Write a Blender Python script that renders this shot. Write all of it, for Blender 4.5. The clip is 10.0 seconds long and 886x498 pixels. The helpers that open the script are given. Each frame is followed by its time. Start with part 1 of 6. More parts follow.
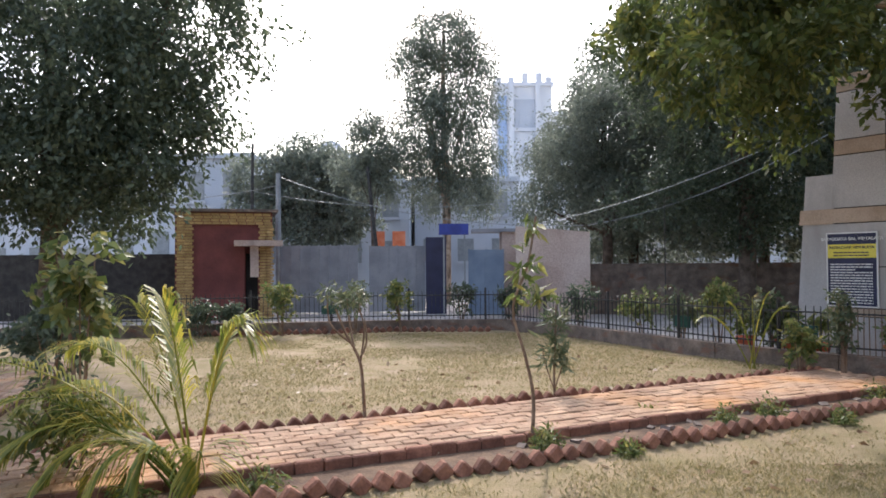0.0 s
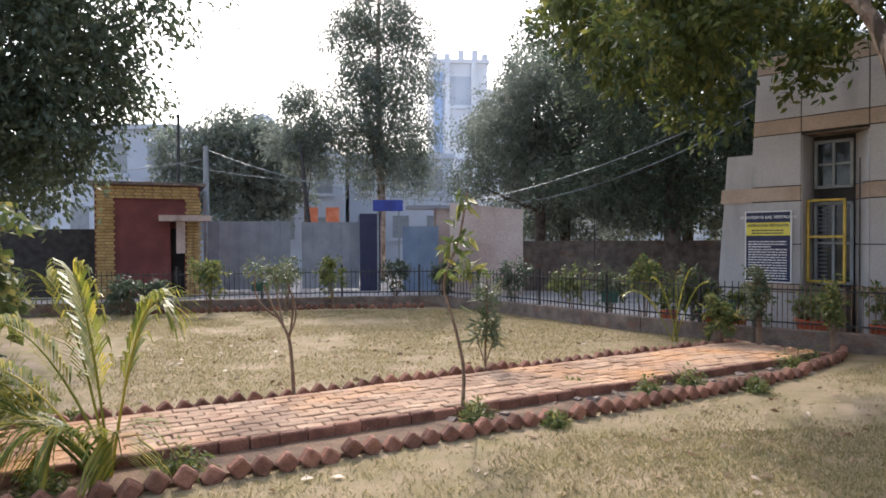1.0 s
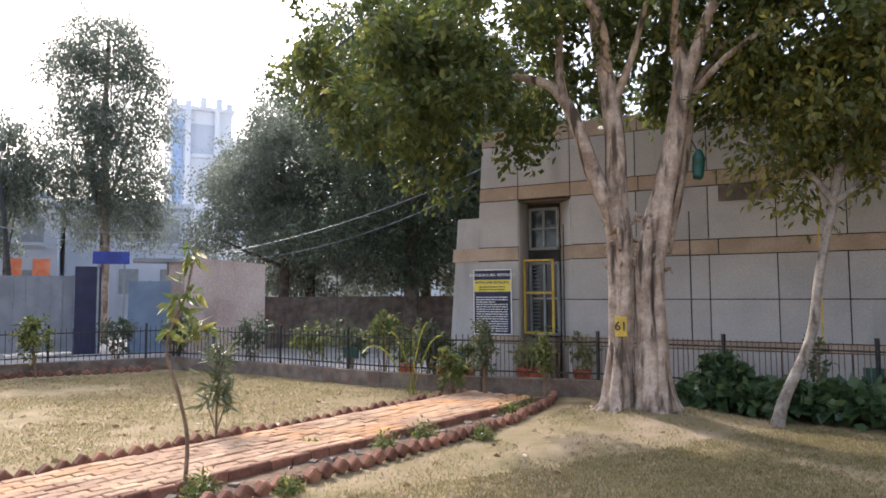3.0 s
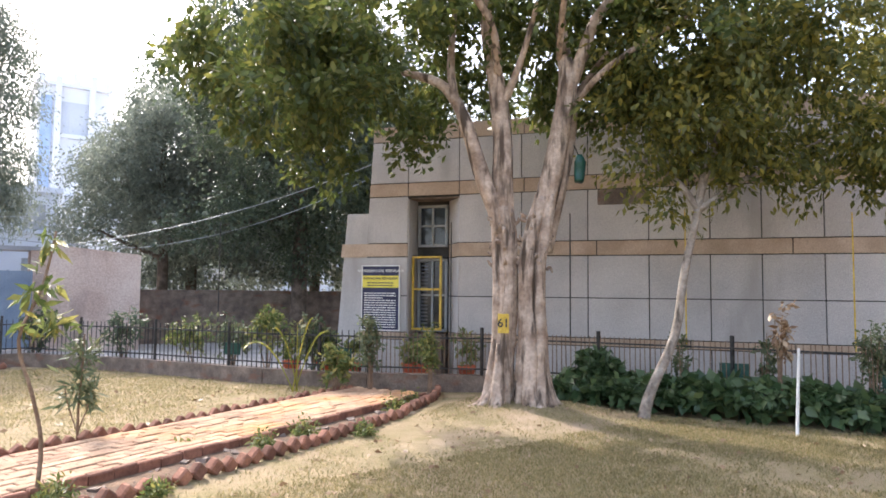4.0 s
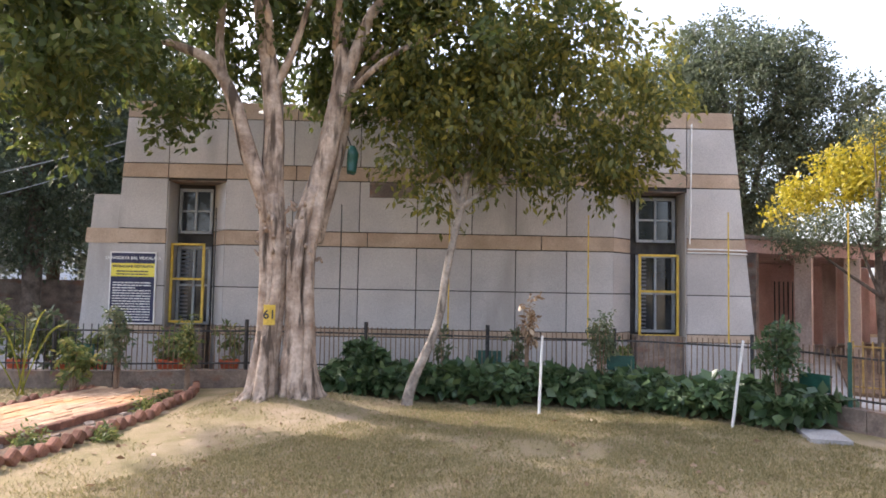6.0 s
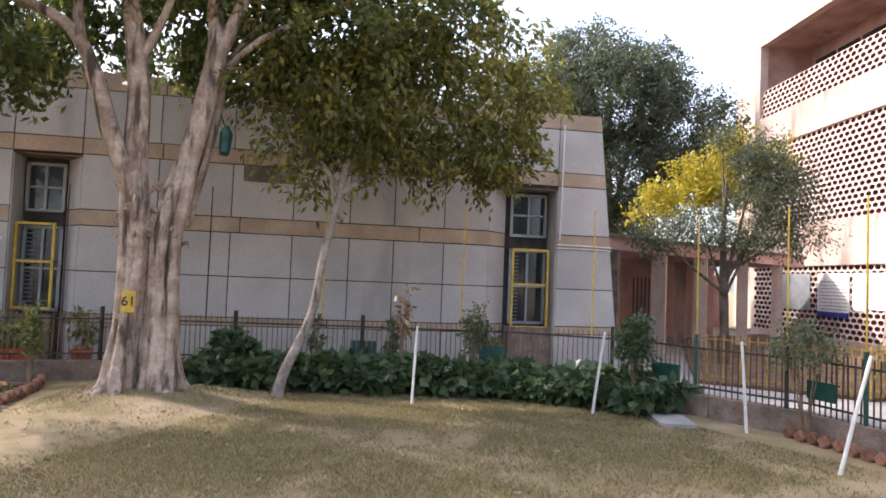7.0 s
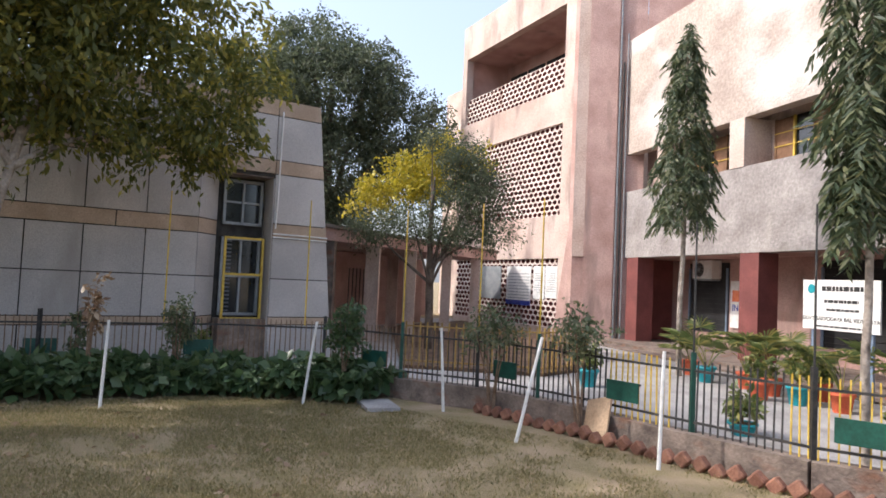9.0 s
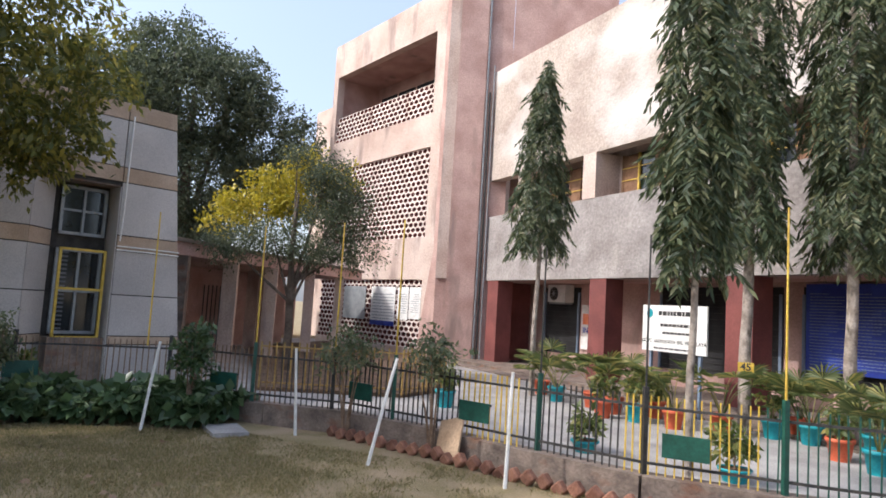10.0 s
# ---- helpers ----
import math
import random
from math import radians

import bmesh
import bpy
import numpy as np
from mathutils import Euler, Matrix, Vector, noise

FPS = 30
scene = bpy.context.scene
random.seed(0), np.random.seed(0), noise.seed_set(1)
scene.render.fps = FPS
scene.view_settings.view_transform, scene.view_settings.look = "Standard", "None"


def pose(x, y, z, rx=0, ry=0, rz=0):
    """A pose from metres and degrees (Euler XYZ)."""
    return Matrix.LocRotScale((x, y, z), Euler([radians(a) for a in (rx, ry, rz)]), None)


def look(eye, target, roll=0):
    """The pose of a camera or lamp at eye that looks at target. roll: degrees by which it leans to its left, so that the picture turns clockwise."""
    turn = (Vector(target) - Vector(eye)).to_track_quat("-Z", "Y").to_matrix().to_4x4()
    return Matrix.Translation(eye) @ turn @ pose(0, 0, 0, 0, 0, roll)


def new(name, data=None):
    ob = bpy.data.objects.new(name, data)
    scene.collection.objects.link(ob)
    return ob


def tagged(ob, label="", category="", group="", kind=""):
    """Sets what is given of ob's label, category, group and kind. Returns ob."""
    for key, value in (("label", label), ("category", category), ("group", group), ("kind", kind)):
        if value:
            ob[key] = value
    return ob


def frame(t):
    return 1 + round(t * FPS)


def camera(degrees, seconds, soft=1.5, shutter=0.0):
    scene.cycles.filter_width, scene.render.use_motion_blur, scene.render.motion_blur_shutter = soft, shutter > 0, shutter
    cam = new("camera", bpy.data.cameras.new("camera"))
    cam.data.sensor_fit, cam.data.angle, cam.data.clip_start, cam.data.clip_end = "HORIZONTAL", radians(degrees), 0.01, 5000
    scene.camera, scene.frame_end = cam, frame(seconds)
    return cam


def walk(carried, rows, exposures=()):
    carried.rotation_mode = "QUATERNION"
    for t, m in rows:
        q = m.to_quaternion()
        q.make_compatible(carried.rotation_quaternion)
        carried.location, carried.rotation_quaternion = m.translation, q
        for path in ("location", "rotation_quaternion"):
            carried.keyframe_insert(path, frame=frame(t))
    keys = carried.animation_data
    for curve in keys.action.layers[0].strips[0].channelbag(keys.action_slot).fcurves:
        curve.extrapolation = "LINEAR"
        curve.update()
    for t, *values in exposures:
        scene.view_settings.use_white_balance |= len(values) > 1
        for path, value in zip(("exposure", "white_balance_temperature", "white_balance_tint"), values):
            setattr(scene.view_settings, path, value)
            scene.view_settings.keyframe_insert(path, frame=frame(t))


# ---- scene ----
cam = camera(66.9, 10.0, soft=1.7)
# seconds, x, y, z, yaw, pitch, roll
PATH = [
    (0.0, 0.000, -0.000, 1.680, 0.00, 1.15, 0.47), (0.5, 0.034, 0.032, 1.664, -3.59, -0.30, 0.21),
    (1.0, 0.045, 0.060, 1.650, -5.47, -0.79, 0.24), (1.5, 0.070, 0.092, 1.648, -11.32, -0.87, 0.19),
    (2.0, 0.095, 0.120, 1.652, -17.28, -0.07, 0.80), (2.5, 0.125, 0.120, 1.660, -22.16, 2.79, 0.69),
    (4.0, 0.225, 0.090, 1.660, -35.99, 3.52, -0.52), (4.5, 0.245, 0.090, 1.662, -41.31, 3.50, -1.05),
    (5.0, 0.270, 0.095, 1.656, -47.86, 3.62, -1.52), (6.5, 0.350, 0.115, 1.647, -59.23, 2.71, -1.31),
    (7.0, 0.370, 0.125, 1.641, -65.53, 2.59, -2.26), (7.5, 0.395, 0.135, 1.640, -71.24, 2.54, -2.43),
    (8.0, 0.420, 0.130, 1.636, -77.21, 2.87, -2.43), (8.5, 0.435, 0.110, 1.634, -81.84, 3.06, -2.73),
    (9.0, 0.460, 0.065, 1.635, -89.12, 2.79, -2.56), (9.5, 0.485, 0.000, 1.642, -93.93, 3.82, -3.23),
    (10.0, 0.490, -0.053, 1.643, -100.21, 5.10, -3.48),
]
walk(cam, [(t, pose(x, y, z, 0, 0, yaw) @ pose(0, 0, 0, 90 + pitch, 0, 0) @ pose(0, 0, 0, 0, 0, -roll)) for t, x, y, z, yaw, pitch, roll in PATH],
     [(0.0, 0.55, 6050, 13), (2.5, 0.65, 6150, 14), (4.0, 1.4, 6200, 14), (5.0, 1.45, 6250, 15), (6.5, 1.15, 6300, 17), (8.5, 0.6, 6150, 14), (10.0, 0.33, 5950, 12)])

# ---- light ----
SUN_AZ, SUN_EL = radians(-3.0), radians(41.0)  # azimuth from +y towards +x
world = bpy.data.worlds.new("sky")
scene.world = world
world.use_nodes = True
wt = world.node_tree
sky = wt.nodes.new("ShaderNodeTexSky")
sky.sky_type, sky.sun_disc = "NISHITA", False
sky.sun_elevation, sky.sun_rotation = SUN_EL, SUN_AZ
sky.air_density, sky.dust_density, sky.ozone_density = 1.0, 4.5, 1.0
haze = wt.nodes.new("ShaderNodeMix")  # winter smog lays an even white over the whole sky
haze.data_type, haze.blend_type = "RGBA", "ADD"
haze.inputs[0].default_value, haze.inputs[7].default_value = 1.0, (1.55, 1.6, 1.7, 1)
wt.links.new(sky.outputs[0], haze.inputs[6])
wt.links.new(haze.outputs[2], wt.nodes["Background"].inputs[0])
wt.nodes["Background"].inputs[1].default_value = 0.18
sun = new("sun", bpy.data.lights.new("sun", "SUN"))
sun.data.energy, sun.data.angle, sun.data.color = 2.4, radians(0.9), (1.0, 0.92, 0.82)
to_sun = Vector((math.sin(SUN_AZ) * math.cos(SUN_EL), math.cos(SUN_AZ) * math.cos(SUN_EL), math.sin(SUN_EL)))
sun.matrix_world = look(to_sun * 50, (0, 0, 0))

# ---- materials ----
def mat(name, a, b, rough=0.8, scale=3.0, bump=0.15, fine=40.0, metal=0.0, stain=None, spread=0.0):
    m = bpy.data.materials.new(name)
    m.use_nodes = True
    t = m.node_tree
    n, l = t.nodes, t.links
    p = n["Principled BSDF"]
    co = n.new("ShaderNodeNewGeometry")
    big, small = n.new("ShaderNodeTexNoise"), n.new("ShaderNodeTexNoise")
    big.inputs["Scale"].default_value, big.inputs["Detail"].default_value = scale, 6
    small.inputs["Scale"].default_value, small.inputs["Detail"].default_value = fine, 4
    for q in (big, small):
        l.new(co.outputs["Position"], q.inputs["Vector"])
    r = n.new("ShaderNodeValToRGB")
    r.color_ramp.elements[0].color, r.color_ramp.elements[1].color = (*a, 1), (*b, 1)
    r.color_ramp.elements[0].position, r.color_ramp.elements[1].position = 0.36, 0.64
    l.new(big.outputs["Fac"], r.inputs[0])
    out = r.outputs[0]
    g = n.new("ShaderNodeMix")
    g.data_type, g.blend_type = "RGBA", "OVERLAY"
    g.inputs[0].default_value = 0.45
    l.new(out, g.inputs[6])
    l.new(small.outputs["Fac"], g.inputs[7])
    out = g.outputs[2]
    if stain:
        s, sr = n.new("ShaderNodeTexNoise"), n.new("ShaderNodeValToRGB")
        mp = n.new("ShaderNodeMapping")
        mp.inputs["Scale"].default_value = stain[1]
        l.new(co.outputs["Position"], mp.inputs[0])
        l.new(mp.outputs[0], s.inputs["Vector"])
        s.inputs["Scale"].default_value, s.inputs["Detail"].default_value = 1.0, 8
        sr.color_ramp.elements[0].position, sr.color_ramp.elements[1].position = stain[2], stain[2] + 0.14
        l.new(s.outputs["Fac"], sr.inputs[0])
        k = n.new("ShaderNodeMix")
        k.data_type = "RGBA"
        l.new(sr.outputs[0], k.inputs[0])
        l.new(out, k.inputs[6])
        k.inputs[7].default_value = (*stain[0], 1)
        out = k.outputs[2]
    if spread:
        o, h = n.new("ShaderNodeObjectInfo"), n.new("ShaderNodeHueSaturation")
        mr = n.new("ShaderNodeMapRange")
        mr.inputs[3].default_value, mr.inputs[4].default_value = 1 - spread, 1 + spread
        l.new(o.outputs["Random"], mr.inputs[0])
        l.new(mr.outputs[0], h.inputs["Value"])
        l.new(out, h.inputs["Color"])
        out = h.outputs[0]
    l.new(out, p.inputs["Base Color"])
    p.inputs["Roughness"].default_value, p.inputs["Metallic"].default_value = rough, metal
    if bump:
        bn = n.new("ShaderNodeBump")
        bn.inputs["Strength"].default_value, bn.inputs["Distance"].default_value = bump, 0.02
        l.new(small.outputs["Fac"], bn.inputs["Height"])
        l.new(bn.outputs[0], p.inputs["Normal"])
    return m

def leaf_mat(name, a, b, c, through_light=0.4, rough=0.45):
    m = bpy.data.materials.new(name)
    m.use_nodes = True
    n, l = m.node_tree.nodes, m.node_tree.links
    p, o = n["Principled BSDF"], n["Material Output"]
    g, r = n.new("ShaderNodeNewGeometry"), n.new("ShaderNodeValToRGB")
    r.color_ramp.elements[0].color, r.color_ramp.elements[1].color = (*a, 1), (*c, 1)
    e = r.color_ramp.elements.new(0.55)
    e.color = (*b, 1)
    l.new(g.outputs["Random Per Island"], r.inputs[0])
    l.new(r.outputs[0], p.inputs["Base Color"])
    p.inputs["Roughness"].default_value = rough
    tr, mx = n.new("ShaderNodeBsdfTranslucent"), n.new("ShaderNodeMixShader")
    l.new(r.outputs[0], tr.inputs[0])
    mx.inputs[0].default_value = through_light
    l.new(p.outputs[0], mx.inputs[1])
    l.new(tr.outputs[0], mx.inputs[2])
    l.new(mx.outputs[0], o.inputs["Surface"])
    return m

def glass_mat():
    m = mat("window_glass", (0.012, 0.016, 0.02), (0.03, 0.035, 0.04), 0.08, 2, 0)
    m.node_tree.nodes["Principled BSDF"].inputs["Specular IOR Level"].default_value = 0.7
    return m

M_LAWN = mat("lawn", (0.35, 0.265, 0.155), (0.255, 0.205, 0.095), 0.95, 2.6, 1.0, 75, stain=((0.42, 0.315, 0.21), (0.9, 0.9, 0.9), 0.56))
M_PAVE = mat("concrete_paving", (0.27, 0.255, 0.24), (0.39, 0.37, 0.345), 0.85, 1.5, 0.1, 40, stain=((0.20, 0.185, 0.17), (1.1, 1.1, 1.1), 0.6))
M_SOIL = mat("soil", (0.09, 0.055, 0.035), (0.19, 0.12, 0.07), 0.95, 5, 0.6)
M_BRICK = mat("red_brick", (0.165, 0.072, 0.045), (0.29, 0.14, 0.088), 0.9, 6, 0.35, 50, spread=0.3)
M_PATH = mat("path_brick", (0.32, 0.195, 0.12), (0.46, 0.315, 0.205), 0.92, 3, 0.5, 50, stain=((0.52, 0.265, 0.10), (0.55, 0.55, 0.55), 0.52), spread=0.2)
M_KERB = mat("kerb_plaster", (0.13, 0.10, 0.08), (0.25, 0.195, 0.155), 0.9, 4, 0.7, 30, stain=((0.20, 0.10, 0.06), (2.5, 2.5, 5), 0.56))
M_STONE = mat("pale_cladding", (0.41, 0.385, 0.36), (0.51, 0.48, 0.445), 0.7, 0.9, 0.06, 60, stain=((0.31, 0.285, 0.26), (0.9, 0.9, 0.25), 0.56), spread=0.07)
M_TAN = mat("tan_sandstone", (0.37, 0.27, 0.185), (0.47, 0.355, 0.255), 0.75, 2, 0.08, 50, spread=0.08)
M_JOINT = mat("dark_joint", (0.03, 0.028, 0.026), (0.06, 0.055, 0.05), 0.9, 5, 0.1)
# near-black colour that holds the shade inside rooms and openings
M_DARK = mat("painted_interior_shade", (0.012, 0.012, 0.013), (0.03, 0.03, 0.03), 0.9, 2, 0)
M_GLASS = glass_mat()
M_GREYP = mat("grey_paint", (0.25, 0.27, 0.28), (0.32, 0.34, 0.35), 0.5, 5, 0.05)
M_SLAT = mat("blue_grey_louvre", (0.075, 0.085, 0.105), (0.12, 0.13, 0.155), 0.5, 5, 0.05)
M_YELL = mat("yellow_paint", (0.52, 0.34, 0.035), (0.66, 0.46, 0.07), 0.5, 8, 0.1)
M_YOLD = mat("rusty_yellow_paint", (0.24, 0.14, 0.035), (0.38, 0.25, 0.07), 0.7, 9, 0.2)
M_GREEN = mat("green_paint", (0.008, 0.055, 0.038), (0.014, 0.085, 0.06), 0.45, 8, 0.1)
M_BLACK = mat("dark_iron", (0.015, 0.017, 0.018), (0.05, 0.045, 0.04), 0.55, 10, 0.1)
M_WHITE = mat("white_paint", (0.68, 0.67, 0.63), (0.8, 0.79, 0.76), 0.6, 8, 0.1)
M_PINK = mat("pink_plaster", (0.38, 0.235, 0.20), (0.50, 0.34, 0.295), 0.85, 1.2, 0.25, 30, stain=((0.27, 0.19, 0.165), (1.6, 1.6, 0.45), 0.58))
M_CREAM = mat("weathered_cream_plaster", (0.46, 0.34, 0.28), (0.60, 0.49, 0.42), 0.9, 0.8, 0.3, 25, stain=((0.27, 0.20, 0.175), (1.3, 1.3, 0.35), 0.55))
M_SCREEN = mat("screen_concrete", (0.56, 0.45, 0.39), (0.68, 0.58, 0.52), 0.9, 2.0, 0.2, 30, stain=((0.36, 0.26, 0.22), (1.5, 1.5, 0.5), 0.6))
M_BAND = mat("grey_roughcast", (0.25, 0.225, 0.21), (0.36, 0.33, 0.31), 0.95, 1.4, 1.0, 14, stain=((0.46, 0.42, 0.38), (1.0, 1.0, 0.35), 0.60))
M_ROUGH = mat("roughcast_plaster", (0.38, 0.31, 0.26), (0.48, 0.41, 0.35), 0.95, 0.9, 1.0, 14, stain=((0.62, 0.58, 0.54), (0.35, 0.35, 0.5), 0.5))
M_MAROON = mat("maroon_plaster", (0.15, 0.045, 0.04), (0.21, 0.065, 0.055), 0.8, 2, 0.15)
M_BARK = mat("pale_bark", (0.28, 0.20, 0.145), (0.52, 0.41, 0.32), 0.9, 5.0, 1.0, 22, stain=((0.085, 0.06, 0.042), (10, 10, 1.6), 0.51))
M_BARKG = mat("grey_bark", (0.22, 0.18, 0.145), (0.40, 0.345, 0.29), 0.9, 7.0, 1.0, 30, stain=((0.10, 0.08, 0.06), (9, 9, 4), 0.56))
M_BARKD = mat("dark_bark", (0.07, 0.05, 0.035), (0.16, 0.12, 0.09), 0.9, 6, 0.8, 25)
M_TWIG = mat("twig_bark", (0.16, 0.10, 0.06), (0.26, 0.18, 0.12), 0.9, 9, 0.5)
M_TERRA = mat("terracotta", (0.50, 0.09, 0.035), (0.62, 0.14, 0.06), 0.7, 6, 0.1)
M_TEAL = mat("teal_paint", (0.01, 0.22, 0.27), (0.02, 0.32, 0.36), 0.5, 6, 0.05)
M_BLUE = mat("blue_print", (0.015, 0.03, 0.22), (0.03, 0.06, 0.36), 0.4, 3, 0)
M_NAVY = mat("navy_print", (0.012, 0.014, 0.05), (0.02, 0.022, 0.07), 0.45, 3, 0)
M_YPRINT = mat("yellow_print", (0.72, 0.60, 0.06), (0.78, 0.66, 0.1), 0.5, 3, 0)
# far gate sheets: grey lightened so distance haze sits in the paint
M_SHEET = mat("hazed_grey_sheet_metal", (0.24, 0.25, 0.27), (0.33, 0.33, 0.35), 0.6, 2, 0.1)
M_SHEETB = mat("blue_sheet_metal", (0.15, 0.20, 0.28), (0.21, 0.27, 0.35), 0.55, 2, 0.1)
M_YBRICK = mat("yellow_brick", (0.42, 0.27, 0.10), (0.55, 0.38, 0.16), 0.8, 5, 0.2, spread=0.15)
# far walls and glazing: distance haze is mixed into these pale bluish tones
M_FAR = mat("hazed_far_plaster", (0.5, 0.54, 0.6), (0.6, 0.63, 0.68), 0.9, 0.4, 0.05)
M_FARW = mat("hazed_far_white_plaster", (0.72, 0.74, 0.78), (0.8, 0.81, 0.83), 0.9, 0.4, 0.05)
M_FARB = mat("hazed_far_blue_glass", (0.30, 0.42, 0.64), (0.38, 0.49, 0.70), 0.4, 1, 0)
M_ORANGE = mat("orange_cloth", (0.75, 0.20, 0.08), (0.85, 0.32, 0.18), 0.8, 4, 0.1)
M_CARD = mat("brown_board", (0.36, 0.24, 0.14), (0.46, 0.32, 0.2), 0.85, 4, 0.1)
M_WOOD = mat("brown_shutter", (0.16, 0.08, 0.04), (0.24, 0.13, 0.07), 0.7, 6, 0.1)
L_FICUS = leaf_mat("ficus_leaf", (0.06, 0.085, 0.022), (0.095, 0.125, 0.032), (0.19, 0.19, 0.045), 0.5)
L_OLIVE = leaf_mat("olive_leaf", (0.09, 0.11, 0.03), (0.16, 0.165, 0.04), (0.36, 0.31, 0.06), 0.55)
L_NEEM = leaf_mat("neem_leaf", (0.075, 0.095, 0.055), (0.105, 0.13, 0.075), (0.16, 0.18, 0.1), 0.5)
L_DARK = leaf_mat("dark_leaf", (0.065, 0.09, 0.058), (0.10, 0.13, 0.08), (0.15, 0.18, 0.105), 0.5)
# leaf for distant trees, greyed and lightened to carry the haze
L_PALE = leaf_mat("hazed_pale_leaf", (0.16, 0.19, 0.155), (0.22, 0.25, 0.195), (0.30, 0.32, 0.25), 0.5)
L_YEL = leaf_mat("yellow_leaf", (0.30, 0.28, 0.03), (0.48, 0.40, 0.03), (0.6, 0.5, 0.05))
L_GREY = leaf_mat("grey_green_leaf", (0.09, 0.12, 0.06), (0.13, 0.16, 0.085), (0.2, 0.2, 0.1))
L_HEDGE = leaf_mat("hedge_leaf", (0.045, 0.085, 0.035), (0.075, 0.125, 0.05), (0.13, 0.18, 0.075), 0.3, 0.38)
L_PALM = leaf_mat("palm_leaf", (0.13, 0.18, 0.025), (0.28, 0.29, 0.055), (0.52, 0.43, 0.07), 0.5)
L_BUSH = leaf_mat("bush_leaf", (0.09, 0.13, 0.035), (0.16, 0.2, 0.065), (0.38, 0.34, 0.1), 0.45)
L_ASHOKA = leaf_mat("ashoka_leaf", (0.05, 0.075, 0.04), (0.085, 0.115, 0.055), (0.17, 0.175, 0.08), 0.35, 0.5)
L_GRASS = leaf_mat("grass_blade", (0.20, 0.19, 0.075), (0.30, 0.25, 0.115), (0.48, 0.385, 0.22), 0.45)
L_DRY = leaf_mat("dry_leaf", (0.18, 0.1, 0.05), (0.32, 0.21, 0.12), (0.5, 0.38, 0.25), 0.2)

# ---- mesh helpers ----
def raw(name, verts, faces, m, smooth=False):
    me = bpy.data.meshes.new(name)
    me.from_pydata([tuple(v) for v in verts], [], [tuple(f) for f in faces])
    me.materials.append(m)
    if smooth:
        for pg in me.polygons:
            pg.use_smooth = True
    return me

class Geo:
    """Collects vertices and faces for one mesh."""
    def __init__(self):
        self.v, self.f = [], []
    def add(self, vs, fs):
        k = len(self.v)
        self.v += [tuple(q) for q in vs]
        self.f += [tuple(i + k for i in q) for q in fs]
        return self
    def box(self, x0, y0, z0, x1, y1, z1, m=None):
        vs = [Vector(q) for q in ((x0, y0, z0), (x1, y0, z0), (x1, y1, z0), (x0, y1, z0), (x0, y0, z1), (x1, y0, z1), (x1, y1, z1), (x0, y1, z1))]
        if m:
            vs = [m @ q for q in vs]
        return self.add(vs, [(0, 3, 2, 1), (4, 5, 6, 7), (0, 1, 5, 4), (1, 2, 6, 5), (2, 3, 7, 6), (3, 0, 4, 7)])
    def prism(self, near, far):
        n = len(near)
        fs = [tuple(range(n)), tuple(range(2 * n - 1, n - 1, -1))]
        fs += [(i, i + n, (i + 1) % n + n, (i + 1) % n) for i in range(n)]
        return self.add(list(near) + list(far), fs)
    def tube(self, pts, radii, sides=8, wob=0.0, rng=None):
        pts = [Vector(q) for q in pts]
        k = len(self.v)
        ref = Vector((1, 0, 0.02))
        for i, q in enumerate(pts):
            d = (pts[min(i + 1, len(pts) - 1)] - pts[max(i - 1, 0)]).normalized()
            a = d.cross(ref)
            a = (a if a.length > 0.1 else d.cross(Vector((0, 1, 0)))).normalized()
            b = d.cross(a)
            for j in range(sides):
                th = 2 * math.pi * j / sides
                rr = radii[i] * (1 + (wob * noise.noise(Vector((q.x + 3 * math.cos(th), q.y + 3 * math.sin(th), q.z * 0.8))) if wob else 0))
                self.v.append(tuple(q + rr * (math.cos(th) * a + math.sin(th) * b)))
        for i in range(len(pts) - 1):
            for j in range(sides):
                self.f.append((k + i * sides + j, k + i * sides + (j + 1) % sides, k + (i + 1) * sides + (j + 1) % sides, k + (i + 1) * sides + j))
        self.f.append(tuple(k + j for j in range(sides - 1, -1, -1)))
        self.f.append(tuple(k + (len(pts) - 1) * sides + j for j in range(sides)))
        return self
    def mesh(self, name, m, smooth=False):
        return raw(name, self.v, self.f, m, smooth)

def part(name, geo, m, parent, label="", smooth=False):
    me = geo.mesh(name, m, smooth) if isinstance(geo, Geo) else geo
    ob = new(name, me)
    ob.parent = parent
    return tagged(ob, label)

def empty(name, label, category, at=(0, 0, 0), group="", kind=""):
    e = new(name)
    e.matrix_world = Matrix.Translation(at) if not isinstance(at, Matrix) else at
    return tagged(e, label, category, group, kind)

def solid(name, geo, m, label, category, kind="", group="", smooth=False):
    return tagged(new(name, geo.mesh(name, m, smooth)), label, category, group, kind)

def text_mesh(word, size, m, name="lettering"):
    c = bpy.data.curves.new(name, "FONT")
    c.body, c.size, c.extrude, c.offset, c.align_x, c.align_y = word, size, 0.0015, size * 0.018, "CENTER", "CENTER"
    ob = bpy.data.objects.new(name, c)
    scene.collection.objects.link(ob)
    dg = bpy.context.evaluated_depsgraph_get()
    me = bpy.data.meshes.new_from_object(ob.evaluated_get(dg))
    bpy.data.objects.remove(ob)
    me.materials.clear()
    me.materials.append(m)
    return me

